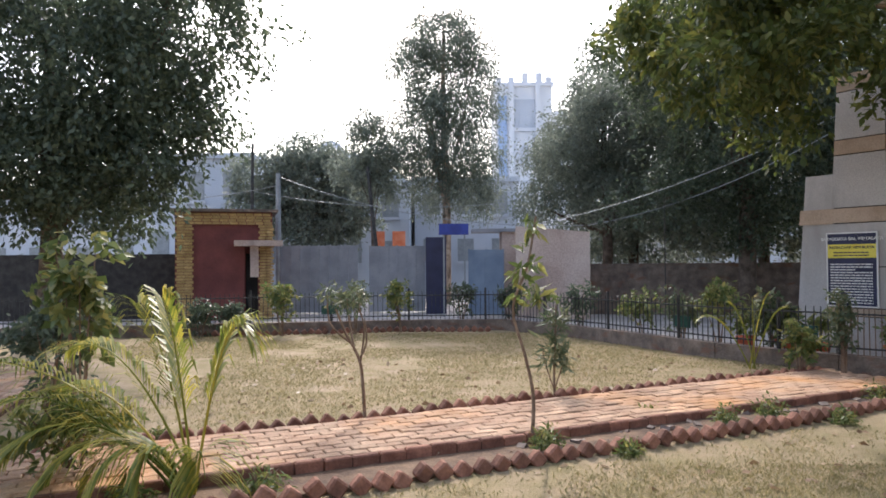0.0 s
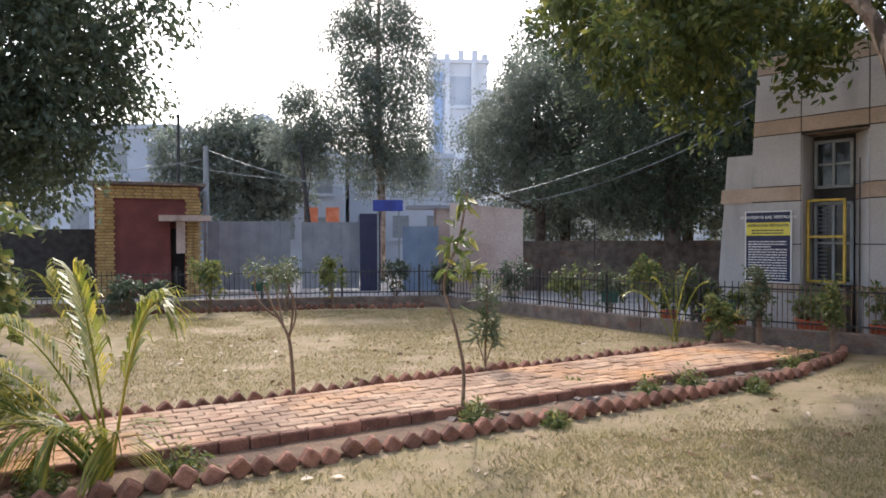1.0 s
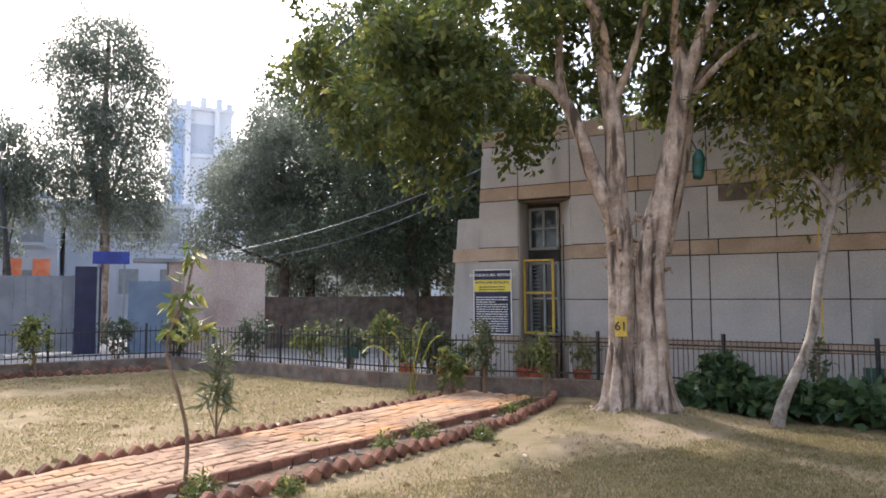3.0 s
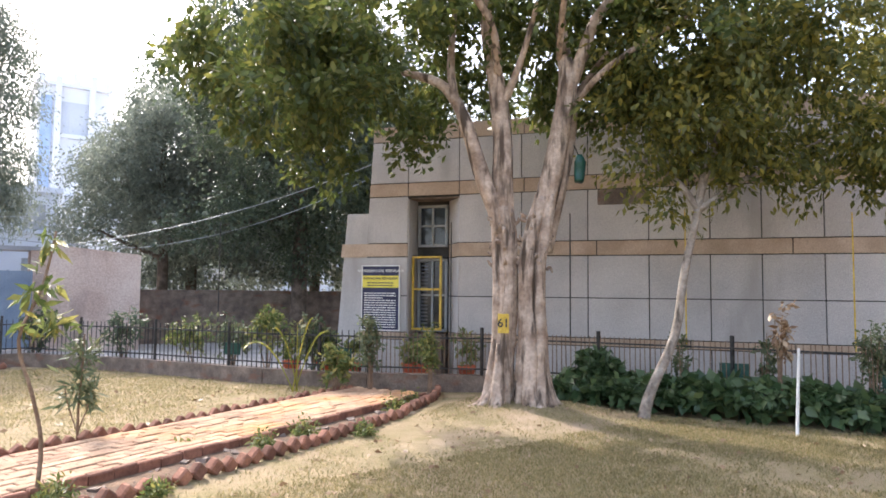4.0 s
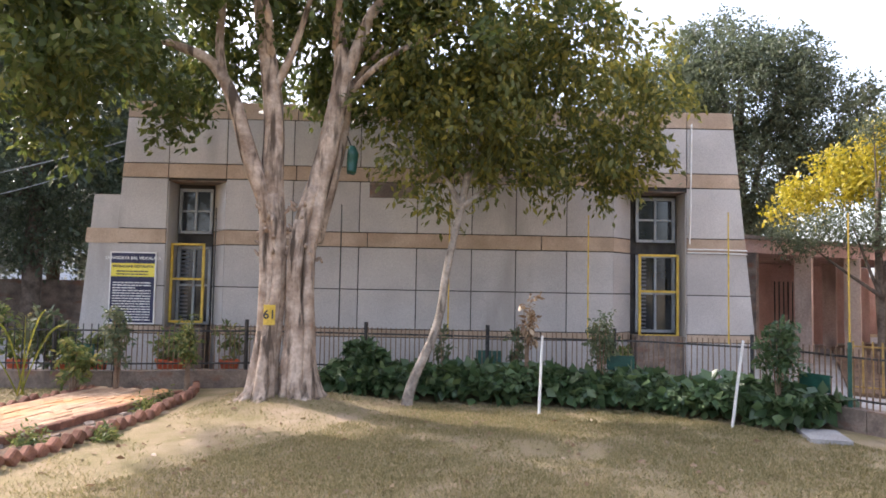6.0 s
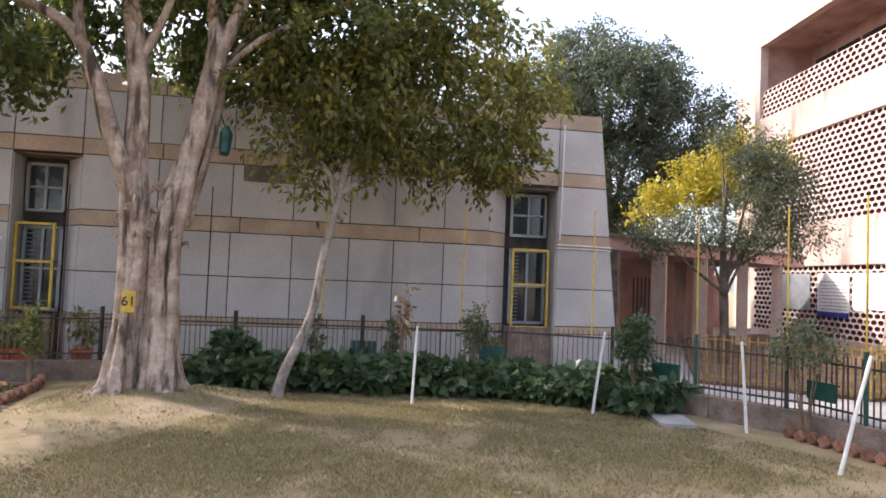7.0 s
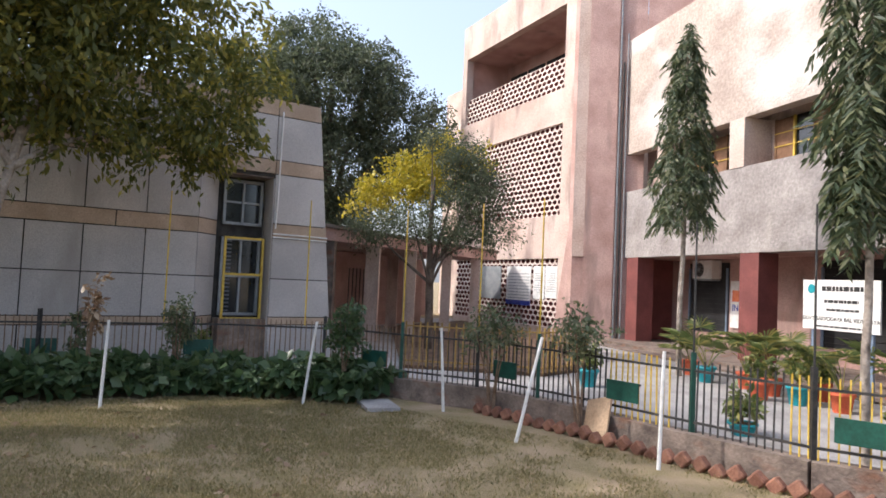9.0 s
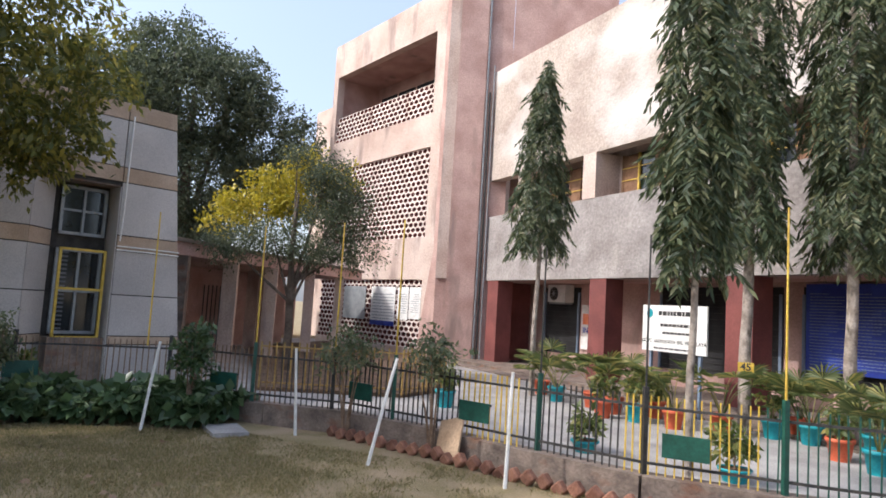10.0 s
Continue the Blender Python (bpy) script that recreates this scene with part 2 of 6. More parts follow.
def leaves(name, centres, axes, size, m, droop=0.3, long=2.0, seed=1, spread=0.35):
    """One leaf for each centre: a folded diamond of four triangles, pointing along its axis."""
    rng = np.random.default_rng(seed)
    c = np.asarray(centres, float)
    n = len(c)
    d = np.asarray(axes, float) + rng.normal(0, spread, (n, 3))
    d[:, 2] -= droop
    d /= np.linalg.norm(d, axis=1)[:, None] + 1e-9
    w = np.cross(d, rng.normal(0, 1, (n, 3)) + (0, 0, 1.2))
    w /= np.linalg.norm(w, axis=1)[:, None] + 1e-9
    up = np.cross(w, d)
    s = size * rng.uniform(0.65, 1.3, n)[:, None]
    h = s / long
    v = np.stack([c, c + d * s * 0.45 + w * h * 0.5 + up * h * 0.12, c + d * s, c + d * s * 0.45 - w * h * 0.5 + up * h * 0.12], 1).reshape(-1, 3)
    i = np.arange(n)[:, None] * 4
    tri = np.concatenate([i + [[0, 1, 2]], i + [[0, 2, 3]]]).reshape(-1)
    me = bpy.data.meshes.new(name)
    me.vertices.add(len(v))
    me.vertices.foreach_set("co", v.reshape(-1))
    me.loops.add(len(tri))
    me.loops.foreach_set("vertex_index", tri.astype(np.int32))
    me.polygons.add(len(tri) // 3)
    me.polygons.foreach_set("loop_start", np.arange(0, len(tri), 3, dtype=np.int32))
    me.update(calc_edges=True)
    me.materials.append(m)
    return me

def cloud(blobs, count, seed, clump=0.45, per=28, shell=0.55):
    """Leaf places in twig-like clumps inside a set of ellipsoids (x, y, z, rx, ry, rz)."""
    rng = np.random.default_rng(seed)
    b = np.asarray(blobs, float)
    vol = (b[:, 3] * b[:, 4] * b[:, 5]) ** 0.8
    k = max(1, count // per)
    pick = rng.choice(len(b), k, p=vol / vol.sum())
    d = rng.normal(0, 1, (k, 3))
    d /= np.linalg.norm(d, axis=1)[:, None]
    r = shell + (1 - shell) * rng.random(k) ** 0.6
    r *= 1 + 0.12 * rng.normal(0, 1, k)
    cc = b[pick, :3] + d * r[:, None] * b[pick, 3:]
    run = d * (0.6, 0.6, 0.2) + rng.normal(0, 0.5, (k, 3)) + (0, 0, -0.35)
    run /= np.linalg.norm(run, axis=1)[:, None]
    t = rng.random((k, per, 1))
    pts = cc[:, None] + run[:, None] * (t - 0.5) * clump * 2 + rng.normal(0, clump * 0.28, (k, per, 3))
    ax = run[:, None] + rng.normal(0, 0.6, (k, per, 3))
    return pts.reshape(-1, 3), ax.reshape(-1, 3)

def tree(name, label, base, stems, blobs, count, leaf, leaf_m, bark, seed, long=2.0, clump=0.45, droop=0.3, per=28, shell=0.55, group=""):
    e = empty(name, label, "tree", base, group)
    g = Geo()
    for pts, radii in stems:
        g.tube(pts, radii, 10, 0.25)
    part("trunk", g, bark, e, smooth=True)
    c, a = cloud(blobs, count, seed, clump, per, shell)
    part("crown", leaves("crown", c, a, leaf, leaf_m, droop, long, seed), leaf_m, e)
    return e

# ---- ground ----
def ground_height(x, y):
    h = 0.02 * noise.noise(Vector((x * 0.5, y * 0.5, 0))) + 0.012 * noise.noise(Vector((x * 2.1, y * 2.1, 3)))
    return h * (1 if abs(x) < 16 and abs(y) < 20 else 0) + 0.16 * math.exp(-((x - 6.6) ** 2 + (y - 6.9) ** 2) / 1.1)

axis = sorted(set([-900, -300, -120, -60, -35, -25] + [round(-16 + 0.3 * i, 2) for i in range(117)] + [22, 28, 40, 70, 150, 400, 1000]))
gv = [(x, y, ground_height(x, y)) for y in axis for x in axis]
nA = len(axis)
gf = [(j * nA + i, j * nA + i + 1, (j + 1) * nA + i + 1, (j + 1) * nA + i) for j in range(nA - 1) for i in range(nA - 1)]
tagged(new("ground", raw("ground", gv, gf, M_LAWN, True)), "dry patchy lawn with bare sandy soil", "ground", kind="structure")

FENCE_A = [(-14.0, 14.6), (-4.94, 16.0), (-1.2, 16.6), (1.5, 16.7), (3.3, 14.2), (4.7, 11.5), (5.9, 10.0)]
FENCE_B = [(5.9, 10.0), (7.5, 8.5), (9.0, 5.9), (10.3, 3.3), (10.4, 1.6), (9.75, 0.5), (9.3, -0.55), (8.3, -1.45), (7.15, -2.35), (6.27, -3.06), (5.45, -4.3), (4.4, -6.2)]
def strip(name, inner, outer, z, m, label):
    vs = [(x, y, z) for x, y in inner] + [(x, y, z) for x, y in outer]
    n = len(inner)
    tagged(new(name, raw(name, vs, [(i, i + n, i + n + 1, i + 1) for i in range(n - 1)], m)), label, "pavement", kind="structure")
strip("pavement_street", FENCE_A[:5], [(-30, 34), (-9, 36), (-1, 38), (6, 38), (12, 30)], 0.06, M_PAVE, "pale swept concrete yard outside the railing")
strip("pavement_walk", FENCE_A[4:] + FENCE_B[1:], [(12, 30), (8, 16), (8.5, 13.0), (9.5, 12.0), (12, 10), (15, 8), (26, 6), (30, 0), (26, -4), (22, -7), (17, -8), (13.5, -8.8), (9, -9.5)], 0.055, M_PAVE, "pale concrete walkway between railing and buildings")

# ---- low kerb walls with railings ----
def along(poly, step):
    out, left = [], 0.0
    for (x0, y0), (x1, y1) in zip(poly, poly[1:]):
        L = math.hypot(x1 - x0, y1 - y0)
        d = left
        while d < L:
            out.append((x0 + (x1 - x0) * d / L, y0 + (y1 - y0) * d / L, math.atan2(y1 - y0, x1 - x0)))
            d += step
        left = d - L
    return out

def kerb_wall(poly, label, hgt=0.27):
    g = Geo()
    for k, ((x0, y0), (x1, y1)) in enumerate(zip(poly, poly[1:])):
        L, a = math.hypot(x1 - x0, y1 - y0), math.atan2(y1 - y0, x1 - x0)
        m = pose(x0, y0, 0, 0, 0, math.degrees(a))
        n = max(2, int(L / 0.5))
        for i in range(n):
            h = hgt + 0.012 * noise.noise(Vector((x0 + i, y0, k)))
            g.box(L * i / n, -0.11, -0.1, L * (i + 1) / n + 0.004, 0.11, h, m)
    return solid("kerb_wall", g, M_KERB, label, "kerb", "structure")
kerb_wall(FENCE_A, "low weathered plaster kerb wall under the railing")
kerb_wall(FENCE_B, "low weathered plaster kerb wall beside the lawn")

bar_mesh = {}
def bar(m, h):
    key = (m.name, h)
    if key not in bar_mesh:
        bar_mesh[key] = Geo().box(-0.0065, -0.0065, 0, 0.0065, 0.0065, h).mesh("bar", m)
    return bar_mesh[key]

def railing(poly, label, colour, post_colour, posts, seed, base=0.27, hgt=0.72, step=0.125):
    e = empty("railing", label, "railing")
    for (x0, y0), (x1, y1) in zip(poly, poly[1:]):
        L, a = math.hypot(x1 - x0, y1 - y0), math.atan2(y1 - y0, x1 - x0)
        for z in (base + 0.1, base + hgt - 0.12):
            part("rail", Geo().box(0, -0.012, z - 0.012, L, 0.012, z + 0.012, pose(x0, y0, 0, 0, 0, math.degrees(a))), M_BLACK, e)
    for i, (x, y, a) in enumerate(along(poly, step)):
        o = part("bar", bar(colour(x, y), hgt), None, e)
        o.matrix_world = pose(x, y, base - 0.02, 0, 0, math.degrees(a)) @ pose(0, 0, 0, random.uniform(-1, 1), random.uniform(-1, 1), 0)
    for x, y, pm in posts:
        part("post", Geo().box(x - 0.022, y - 0.022, base - 0.03, x + 0.022, y + 0.022, base + hgt + 0.06), pm, e)
    return e
railing(FENCE_A, "dark iron railing on a low kerb wall", lambda x, y: M_BLACK, M_BLACK,
        [(x, y, M_BLACK) for x, y, a in along(FENCE_A, 1.9)], 3, step=0.11)
def bar_colour(x, y):
    if y > 0.4:
        return M_TWIG
    return M_YELL if -3.9 < y < -2.9 or -2.2 < y < -1.7 else (M_GREEN if y < -3.9 else M_BLACK)
B_POSTS = [(9.85, 0.72), (9.4, -0.32), (8.75, -1.04), (7.15, -2.35), (6.27, -3.06), (5.62, -4.0)]
railing(FENCE_B, "iron railing with black, yellow and green bars", bar_colour, M_GREEN,
        [(x, y, M_BLACK) for x, y, a in along(FENCE_B[:5], 1.9)] + [(x, y, M_GREEN if i in (0, 2, 3, 5) else M_BLACK) for i, (x, y) in enumerate(B_POSTS)], 4, step=0.075)

def pole(x, y, z0, z1, m, label, lean=0.0, r=0.011):
    e = empty("wire_pole", label, "pole", (x, y, z0), "thin poles on the railing")
    part("shaft", Geo().tube([(0, 0, 0), (lean * 0.5, 0, (z1 - z0) * 0.5), (lean, 0, z1 - z0)], [r, r, r * 0.8], 6), m, e)
for x, y, z1, m in [(9.85, 0.72, 2.62, M_YELL), (9.4, -0.32, 2.7, M_YELL), (8.75, -1.04, 2.72, M_YELL), (10.35, 2.2, 2.75, M_YELL), (9.9, 4.1, 2.75, M_YELL), (8.95, 6.0, 2.9, M_YELL),
                    (7.15, -2.35, 2.35, M_BLACK), (6.27, -3.06, 2.45, M_BLACK), (5.62, -4.0, 2.7, M_YELL), (6.9, 9.05, 2.8, M_BLACK), (8.1, 7.5, 2.9, M_BLACK), (4.5, 13.6, 3.0, M_BLACK)]:
    pole(x, y, 0.9, z1, m, "thin yellow pole rising from a railing post" if m is M_YELL else "thin dark pole rising from a railing post")

# ---- white clad building ----
WA, WU, WN = Vector((6.66, 11.55, 0)), Vector((0.581, -0.814, 0)), Vector((-0.814, -0.581, 0))
def w(s, o, z):
    return WA + WU * s + WN * o + Vector((0, 0, z))
def wbox(g, s0, s1, o0, o1, z0, z1):
    return g.prism([w(s0, o1, z0), w(s1, o1, z0), w(s1, o1, z1), w(s0, o1, z1)], [w(s0, o0, z0), w(s1, o0, z0), w(s1, o0, z1), w(s0, o0, z1)])
def wslab(g, quad, o0, o1):
    return g.prism([w(s, o1, z) for s, z in quad], [w(s, o0, z) for s, z in quad])
hall = empty("hall", "pale stone-clad hall with battered corners and tan bands", "building", WA)
hall.matrix_world = Matrix.Identity(4)
LB, RB = lambda z: 0.14 - 0.058 * (4.35 - z), lambda z: 10.9 + 0.098 * (4.8 - z)  # battered ends
for s0, s1 in ((0.0, 0.9), (1.94, 8.76), (10.08, 10.9)):
    q = [(s0 if s0 else LB(0) + 0.03, 0), (s1 if s1 < 10.5 else RB(0) - 0.03, 0), (s1 if s1 < 10.5 else RB(4.7) - 0.03, 4.7), (s0 if s0 else LB(4.7) + 0.03, 4.7)]
    part("wall", wslab(Geo(), q, -6.0, -0.03), M_JOINT, hall)
for s0, s1, z in ((0.9, 1.94, 3.4), (8.76, 10.08, 3.37)):
    part("wall", wbox(Geo(), s0, s1, -6.0, -0.03, z + 0.03, 4.7), M_JOINT, hall)
    part("wall", wbox(Geo(), s0, s1, -6.0, -0.5, 0, z + 0.03), M_JOINT, hall)
part("roof", wbox(Geo(), 0.3, 10.75, -6.1, -0.1, 4.7, 4.78), M_KERB, hall)
part("side_wall", wslab(Geo(), [(-0.66, 0), (LB(0), 0), (LB(3.15), 3.15), (-0.43, 3.15)], -1.6, -0.1), M_STONE, hall)
part("band", wslab(Geo(), [(-0.55, 2.29), (LB(2.3) + 0.02, 2.29), (LB(2.55) + 0.02, 2.55), (-0.53, 2.55)], -0.1, -0.085), M_TAN, hall)
ROWS_Z = [(0.0, 0.72, M_STONE), (0.72, 0.86, M_TAN), (0.86, 1.55, M_STONE), (1.55, 2.29, M_STONE), (2.29, 2.55, M_TAN), (2.55, 3.45, M_STONE), (3.45, 3.71, M_TAN), (3.71, 4.52, M_STONE), (4.52, 4.82, M_TAN)]
JOINTS = [1.92, 3.1, 4.28, 5.3, 6.27, 7.05, 7.95, 8.78]
BAND_JOINTS = [1.92, 3.15, 4.43, 5.95, 7.5, 8.78]
GAP = 0.009
for k, (z0, z1, m) in enumerate(ROWS_Z):
    spans = [(LB, 0.9), (10.08, RB)] + (list(zip(JOINTS, JOINTS[1:])) if m is M_STONE else list(zip(BAND_JOINTS, BAND_JOINTS[1:])))
    if z0 > 3.3:
        spans += [(0.9, 1.92), (8.78, 10.08)]
    for a, b in spans:
        f = lambda q, z: q(z) if callable(q) else q
        quad = [(f(a, z0) + GAP, z0 + GAP), (f(b, z0) - GAP, z0 + GAP), (f(b, z1) - GAP, z1 - GAP), (f(a, z1) + GAP, z1 - GAP)]
        part("panel", wslab(Geo(), quad, -0.03, 0.0 if m is M_STONE else 0.006), m, hall)
part("stained_panel", wbox(Geo(), 4.45, 5.28, 0.001, 0.01, 3.17, 3.44), M_KERB, hall, "dark stained stone panel")
# window niches: one square reveal, one splayed cheek clad like the wall, and a sill block
for s0, s1, cheek, top in ((0.9, 1.58, (1.92, 1.58), 3.4), (9.21, 10.08, (8.78, 9.21), 3.37)):
    square = (s0, s0 + 0.015) if cheek[0] > s1 else (s1 - 0.015, s1)
    part("reveal", wbox(Geo(), *square, -0.5, -0.012, 0.0, top), M_STONE, hall)
    part("sill", wbox(Geo(), s0 + 0.016, s1 - 0.016, -0.5, -0.1, 0.0, 0.82), M_KERB, hall)
    part("soffit", wbox(Geo(), min(s0, *cheek) + 0.016, max(s1, *cheek) - 0.016, -0.5, -0.032, top, top + 0.02), M_KERB, hall)
    for z0, z1, m in ROWS_Z:
        z1 = min(z1, top)
        if z0 < top - 0.05:
            a, b = cheek
            back = 0.03 if b > a else -0.03
            part("panel", Geo().prism([w(a, 0, z0 + GAP), w(b, -0.46, z0 + GAP), w(b, -0.46, z1 - GAP), w(a, 0, z1 - GAP)],
                                      [w(a - back, -0.05, z0 + GAP), w(b - back, -0.5, z0 + GAP), w(b - back, -0.5, z1 - GAP), w(a - back, -0.05, z1 - GAP)]), m, hall)

def hall_window(s0, s1, z0, z1, rows, louvre):
    win = part("window", wbox(Geo(), s0, s1, -0.497, -0.47, z0, z1), M_GLASS, hall)
    fr = Geo()
    for a, b, c, d in ((s0, s0 + 0.05, z0, z1), (s1 - 0.05, s1, z0, z1), (s0, s1, z0, z0 + 0.05), (s0, s1, z1 - 0.05, z1), ((s0 + s1) / 2 - 0.02, (s0 + s1) / 2 + 0.02, z0, z1)):
        wbox(fr, a, b, -0.468, -0.42, c, d)
    for r in range(1, rows):
        z = z0 + (z1 - z0) * r / rows
        wbox(fr, s0, s1, -0.469, -0.421, z - 0.018, z + 0.018)
    part("frame", fr, M_GREYP, win)
    if louvre:
        for i in range(int((z1 - z0) / 0.07) - 1):
            part("slat", wbox(Geo(), s0 + 0.06, s0 + 0.2, -0.466, -0.45, z0 + 0.07 + 0.07 * i, z0 + 0.1 + 0.07 * i), M_SLAT, win)
for s0, s1 in ((0.95, 1.56), (9.3, 10.02)):
    hall_window(s0, s1, 0.86, 2.27, 2, True)
    hall_window(s0, s1, 2.5, 3.32, 2, False)
for s0, s1, z0, z1 in ((0.93, 1.53, 0.90, 2.31), (9.28, 10.0, 0.80, 2.27)):
    g = Geo()
    for a, b, c, d in ((s0, s0 + 0.04, z0, z1), (s1 - 0.04, s1, z0, z1), (s0, s1, z0, z0 + 0.04), (s0, s1, z1 - 0.04, z1), (s0, s1, (z0 + z1) / 2 + 0.05, (z0 + z1) / 2 + 0.09)):
        wbox(g, a, b, -0.2, -0.16, c, d)
    part("window_guard", g, M_YELL, hall, "yellow painted steel window guard")
for z in (2.30, 2.36):
    part("pipe", Geo().tube([w(10.08, 0.03, z), w(10.6, 0.03, z), w(RB(2.3), 0.03, z - 0.01)], [0.012] * 3, 6), M_WHITE, hall)
part("pipe", Geo().tube([w(10.16, 0.025, 4.6), w(10.14, 0.025, 3.0), w(10.12, 0.03, 2.45)], [0.014] * 3, 6), M_WHITE, hall)

# notice board on the battered corner
def bars(g, fn, s0, s1, z0, z1, rows, seed, fill=0.62):
    rng = random.Random(seed)
    h = (z1 - z0) / rows
    for r in range(rows):
        s = s0
        stop = s1 - (s1 - s0) * (rng.random() * 0.5 if rng.random() < 0.25 else 0.03)
        while s < stop:
            L = rng.uniform(0.03, 0.09) * (s1 - s0) / 0.6
            e = min(s + L, stop)
            fn(g, s, e, z0 + h * r + h * 0.2, z0 + h * r + h * fill)
            s = e + 0.012 * (s1 - s0) / 0.6
board = empty("notice_board", "navy and yellow printed notice board fixed to the hall wall", "sign")
S0, S1 = -0.02, 0.74
part("panel", wbox(Geo(), S0, S1, 0.008, 0.03, 0.90, 2.11), M_NAVY, board)
part("frame", wbox(wbox(wbox(wbox(Geo(), S0 - 0.02, S0, 0.006, 0.035, 0.88, 2.13), S1, S1 + 0.02, 0.006, 0.035, 0.88, 2.13), S0, S1, 0.006, 0.035, 0.88, 0.9), S0, S1, 0.006, 0.035, 2.11, 2.13), M_WHITE, board)
part("yellow_band", wbox(Geo(), S0 + 0.002, S1 - 0.002, 0.03, 0.033, 1.70, 1.93), M_YPRINT, board)
gb = Geo()
fnw = lambda g, a, b, c, d: wbox(g, a, b, 0.031, 0.0345, c, d)
bars(gb, fnw, S0 + 0.04, S1 - 0.04, 0.93, 1.62, 15, 5)
part("text_block", gb, M_WHITE, board)
gb = Geo()
bars(gb, lambda g, a, b, c, d: wbox(g, a, b, 0.034, 0.036, c, d), S0 + 0.1, S1 - 0.1, 1.72, 1.82, 2, 6)
part("text_block", gb, M_NAVY, board)
def wall_text(word, size, s, z, o, m, parent):
    ob = part("lettering", text_mesh(word, size, m), m, parent)
    rot = Matrix((( WU.x, 0, WN.x, 0), (WU.y, 0, WN.y, 0), (0, 1, 0, 0), (0, 0, 0, 1)))
    ob.matrix_world = Matrix.Translation(w(s, o, z)) @ rot
wall_text("SARVODAYA BAL VIDYALAYA", 0.072, 0.36, 2.02, 0.034, M_WHITE, board)
wall_text("PATRACHAR VIDYALAYA", 0.062, 0.36, 1.875, 0.036, M_NAVY, board)

# ---- pink school block ----
PA, PU, PN = Vector((20.8, -5.13, 0)), Vector((-0.96, -0.28, 0)), Vector((-0.28, 0.96, 0))
def pk(s, o, z):
    return PA + PU * s + PN * o + Vector((0, 0, z))
def pbox(g, s0, s1, o0, o1, z0, z1):
    return g.prism([pk(s0, o1, z0), pk(s1, o1, z0), pk(s1, o1, z1), pk(s0, o1, z1)], [pk(s0, o0, z0), pk(s1, o0, z0), pk(s1, o0, z1), pk(s0, o0, z1)])
END = 17.0
school = empty("school_block", "cream and pink plastered school block with open ground-floor arcade", "building")
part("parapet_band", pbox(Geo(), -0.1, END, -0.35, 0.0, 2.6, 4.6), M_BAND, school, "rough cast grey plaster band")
part("slab", pbox(Geo(), -0.1, END, -3.5, -0.36, 2.6, 2.85), M_PINK, school)
part("upper_wall", pbox(Geo(), -0.1, END, -0.35, 0.0, 5.75, 9.3), M_ROUGH, school, "rough cast cream plaster wall")
part("upper_back", pbox(Geo(), -0.1, END, -1.2, -0.75, 2.86, 9.2), M_CREAM, school)
part("roof", pbox(Geo(), -0.1, END, -8, -0.36, 9.0, 9.15), M_CREAM, school)
for s0 in (1.6, 4.6, 8.2, 11.8, 15.2):
    part("fin", pbox(Geo(), s0, s0 + 0.5, -0.74, 0.02, 4.6, 5.75), M_CREAM, school)
for s0, s1 in ((2.3, 4.5), (5.3, 8.1), (8.9, 11.7), (12.4, 15.1)):
    win = part("window", pbox(Geo(), s0, s1, -0.74, -0.70, 4.4, 5.7), M_GLASS, school)
    k = 5
    for i in range(k):
        a = s0 + (s1 - s0) * i / k
        b = s0 + (s1 - s0) * (i + 1) / k
        if i % 2 == 0:
            part("shutter", pbox(Geo(), a + 0.03, b - 0.03, -0.695, -0.66, 4.42, 5.68), M_WOOD, win, "brown wooden shutter")
        part("bar", pbox(Geo(), a, a + 0.05, -0.69, -0.64, 4.4, 5.7), M_YELL if i in (1, 4) else M_WOOD, win)
    for z in (4.75, 5.05, 5.35):
        part("rail", pbox(Geo(), s0, s1, -0.65, -0.635, z, z + 0.02), M_YELL, win)
part("end_wall", pbox(Geo(), -0.3, -0.104, -2.0, -0.4, 0, 2.6), M_MAROON, school)
part("back_wall", pbox(Geo(), -0.1, END, -2.0, -1.75, 0, 2.6), M_PINK, school)
part("plinth", pbox(Geo(), -0.4, END, -1.75, 0.9, 0, 0.16), M_KERB, school)
part("step", pbox(Geo(), -0.2, END, 0.9, 1.4, 0, 0.09), M_KERB, school)
for s0 in (0.1, 5.0, 9.05, 13.2):
    part("pillar", pbox(Geo(), s0, s0 + 0.6, -0.55, 0.0 - 0.02, 0.16, 2.6), M_MAROON, school, "maroon painted square pillar")
# arcade windows: wide near-black sheets painted as the unlit interior
for s0, s1 in ((0.8, 2.5), (5.65, 9.0), (9.45, 13.1)):
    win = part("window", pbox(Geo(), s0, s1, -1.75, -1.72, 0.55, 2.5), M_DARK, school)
    part("jamb", pbox(Geo(), s0, s0 + 0.06, -1.72, -1.68, 0.55, 2.35), M_SHEETB, win)
    part("jamb", pbox(Geo(), s1 - 0.06, s1, -1.72, -1.68, 0.55, 2.35), M_SHEETB, win)
    for i in range(13):
        part("bar", pbox(Geo(), s0 + 0.07, s1 - 0.07, -1.71, -1.69, 0.65 + i * 0.14, 0.66 + i * 0.14), M_JOINT, win)

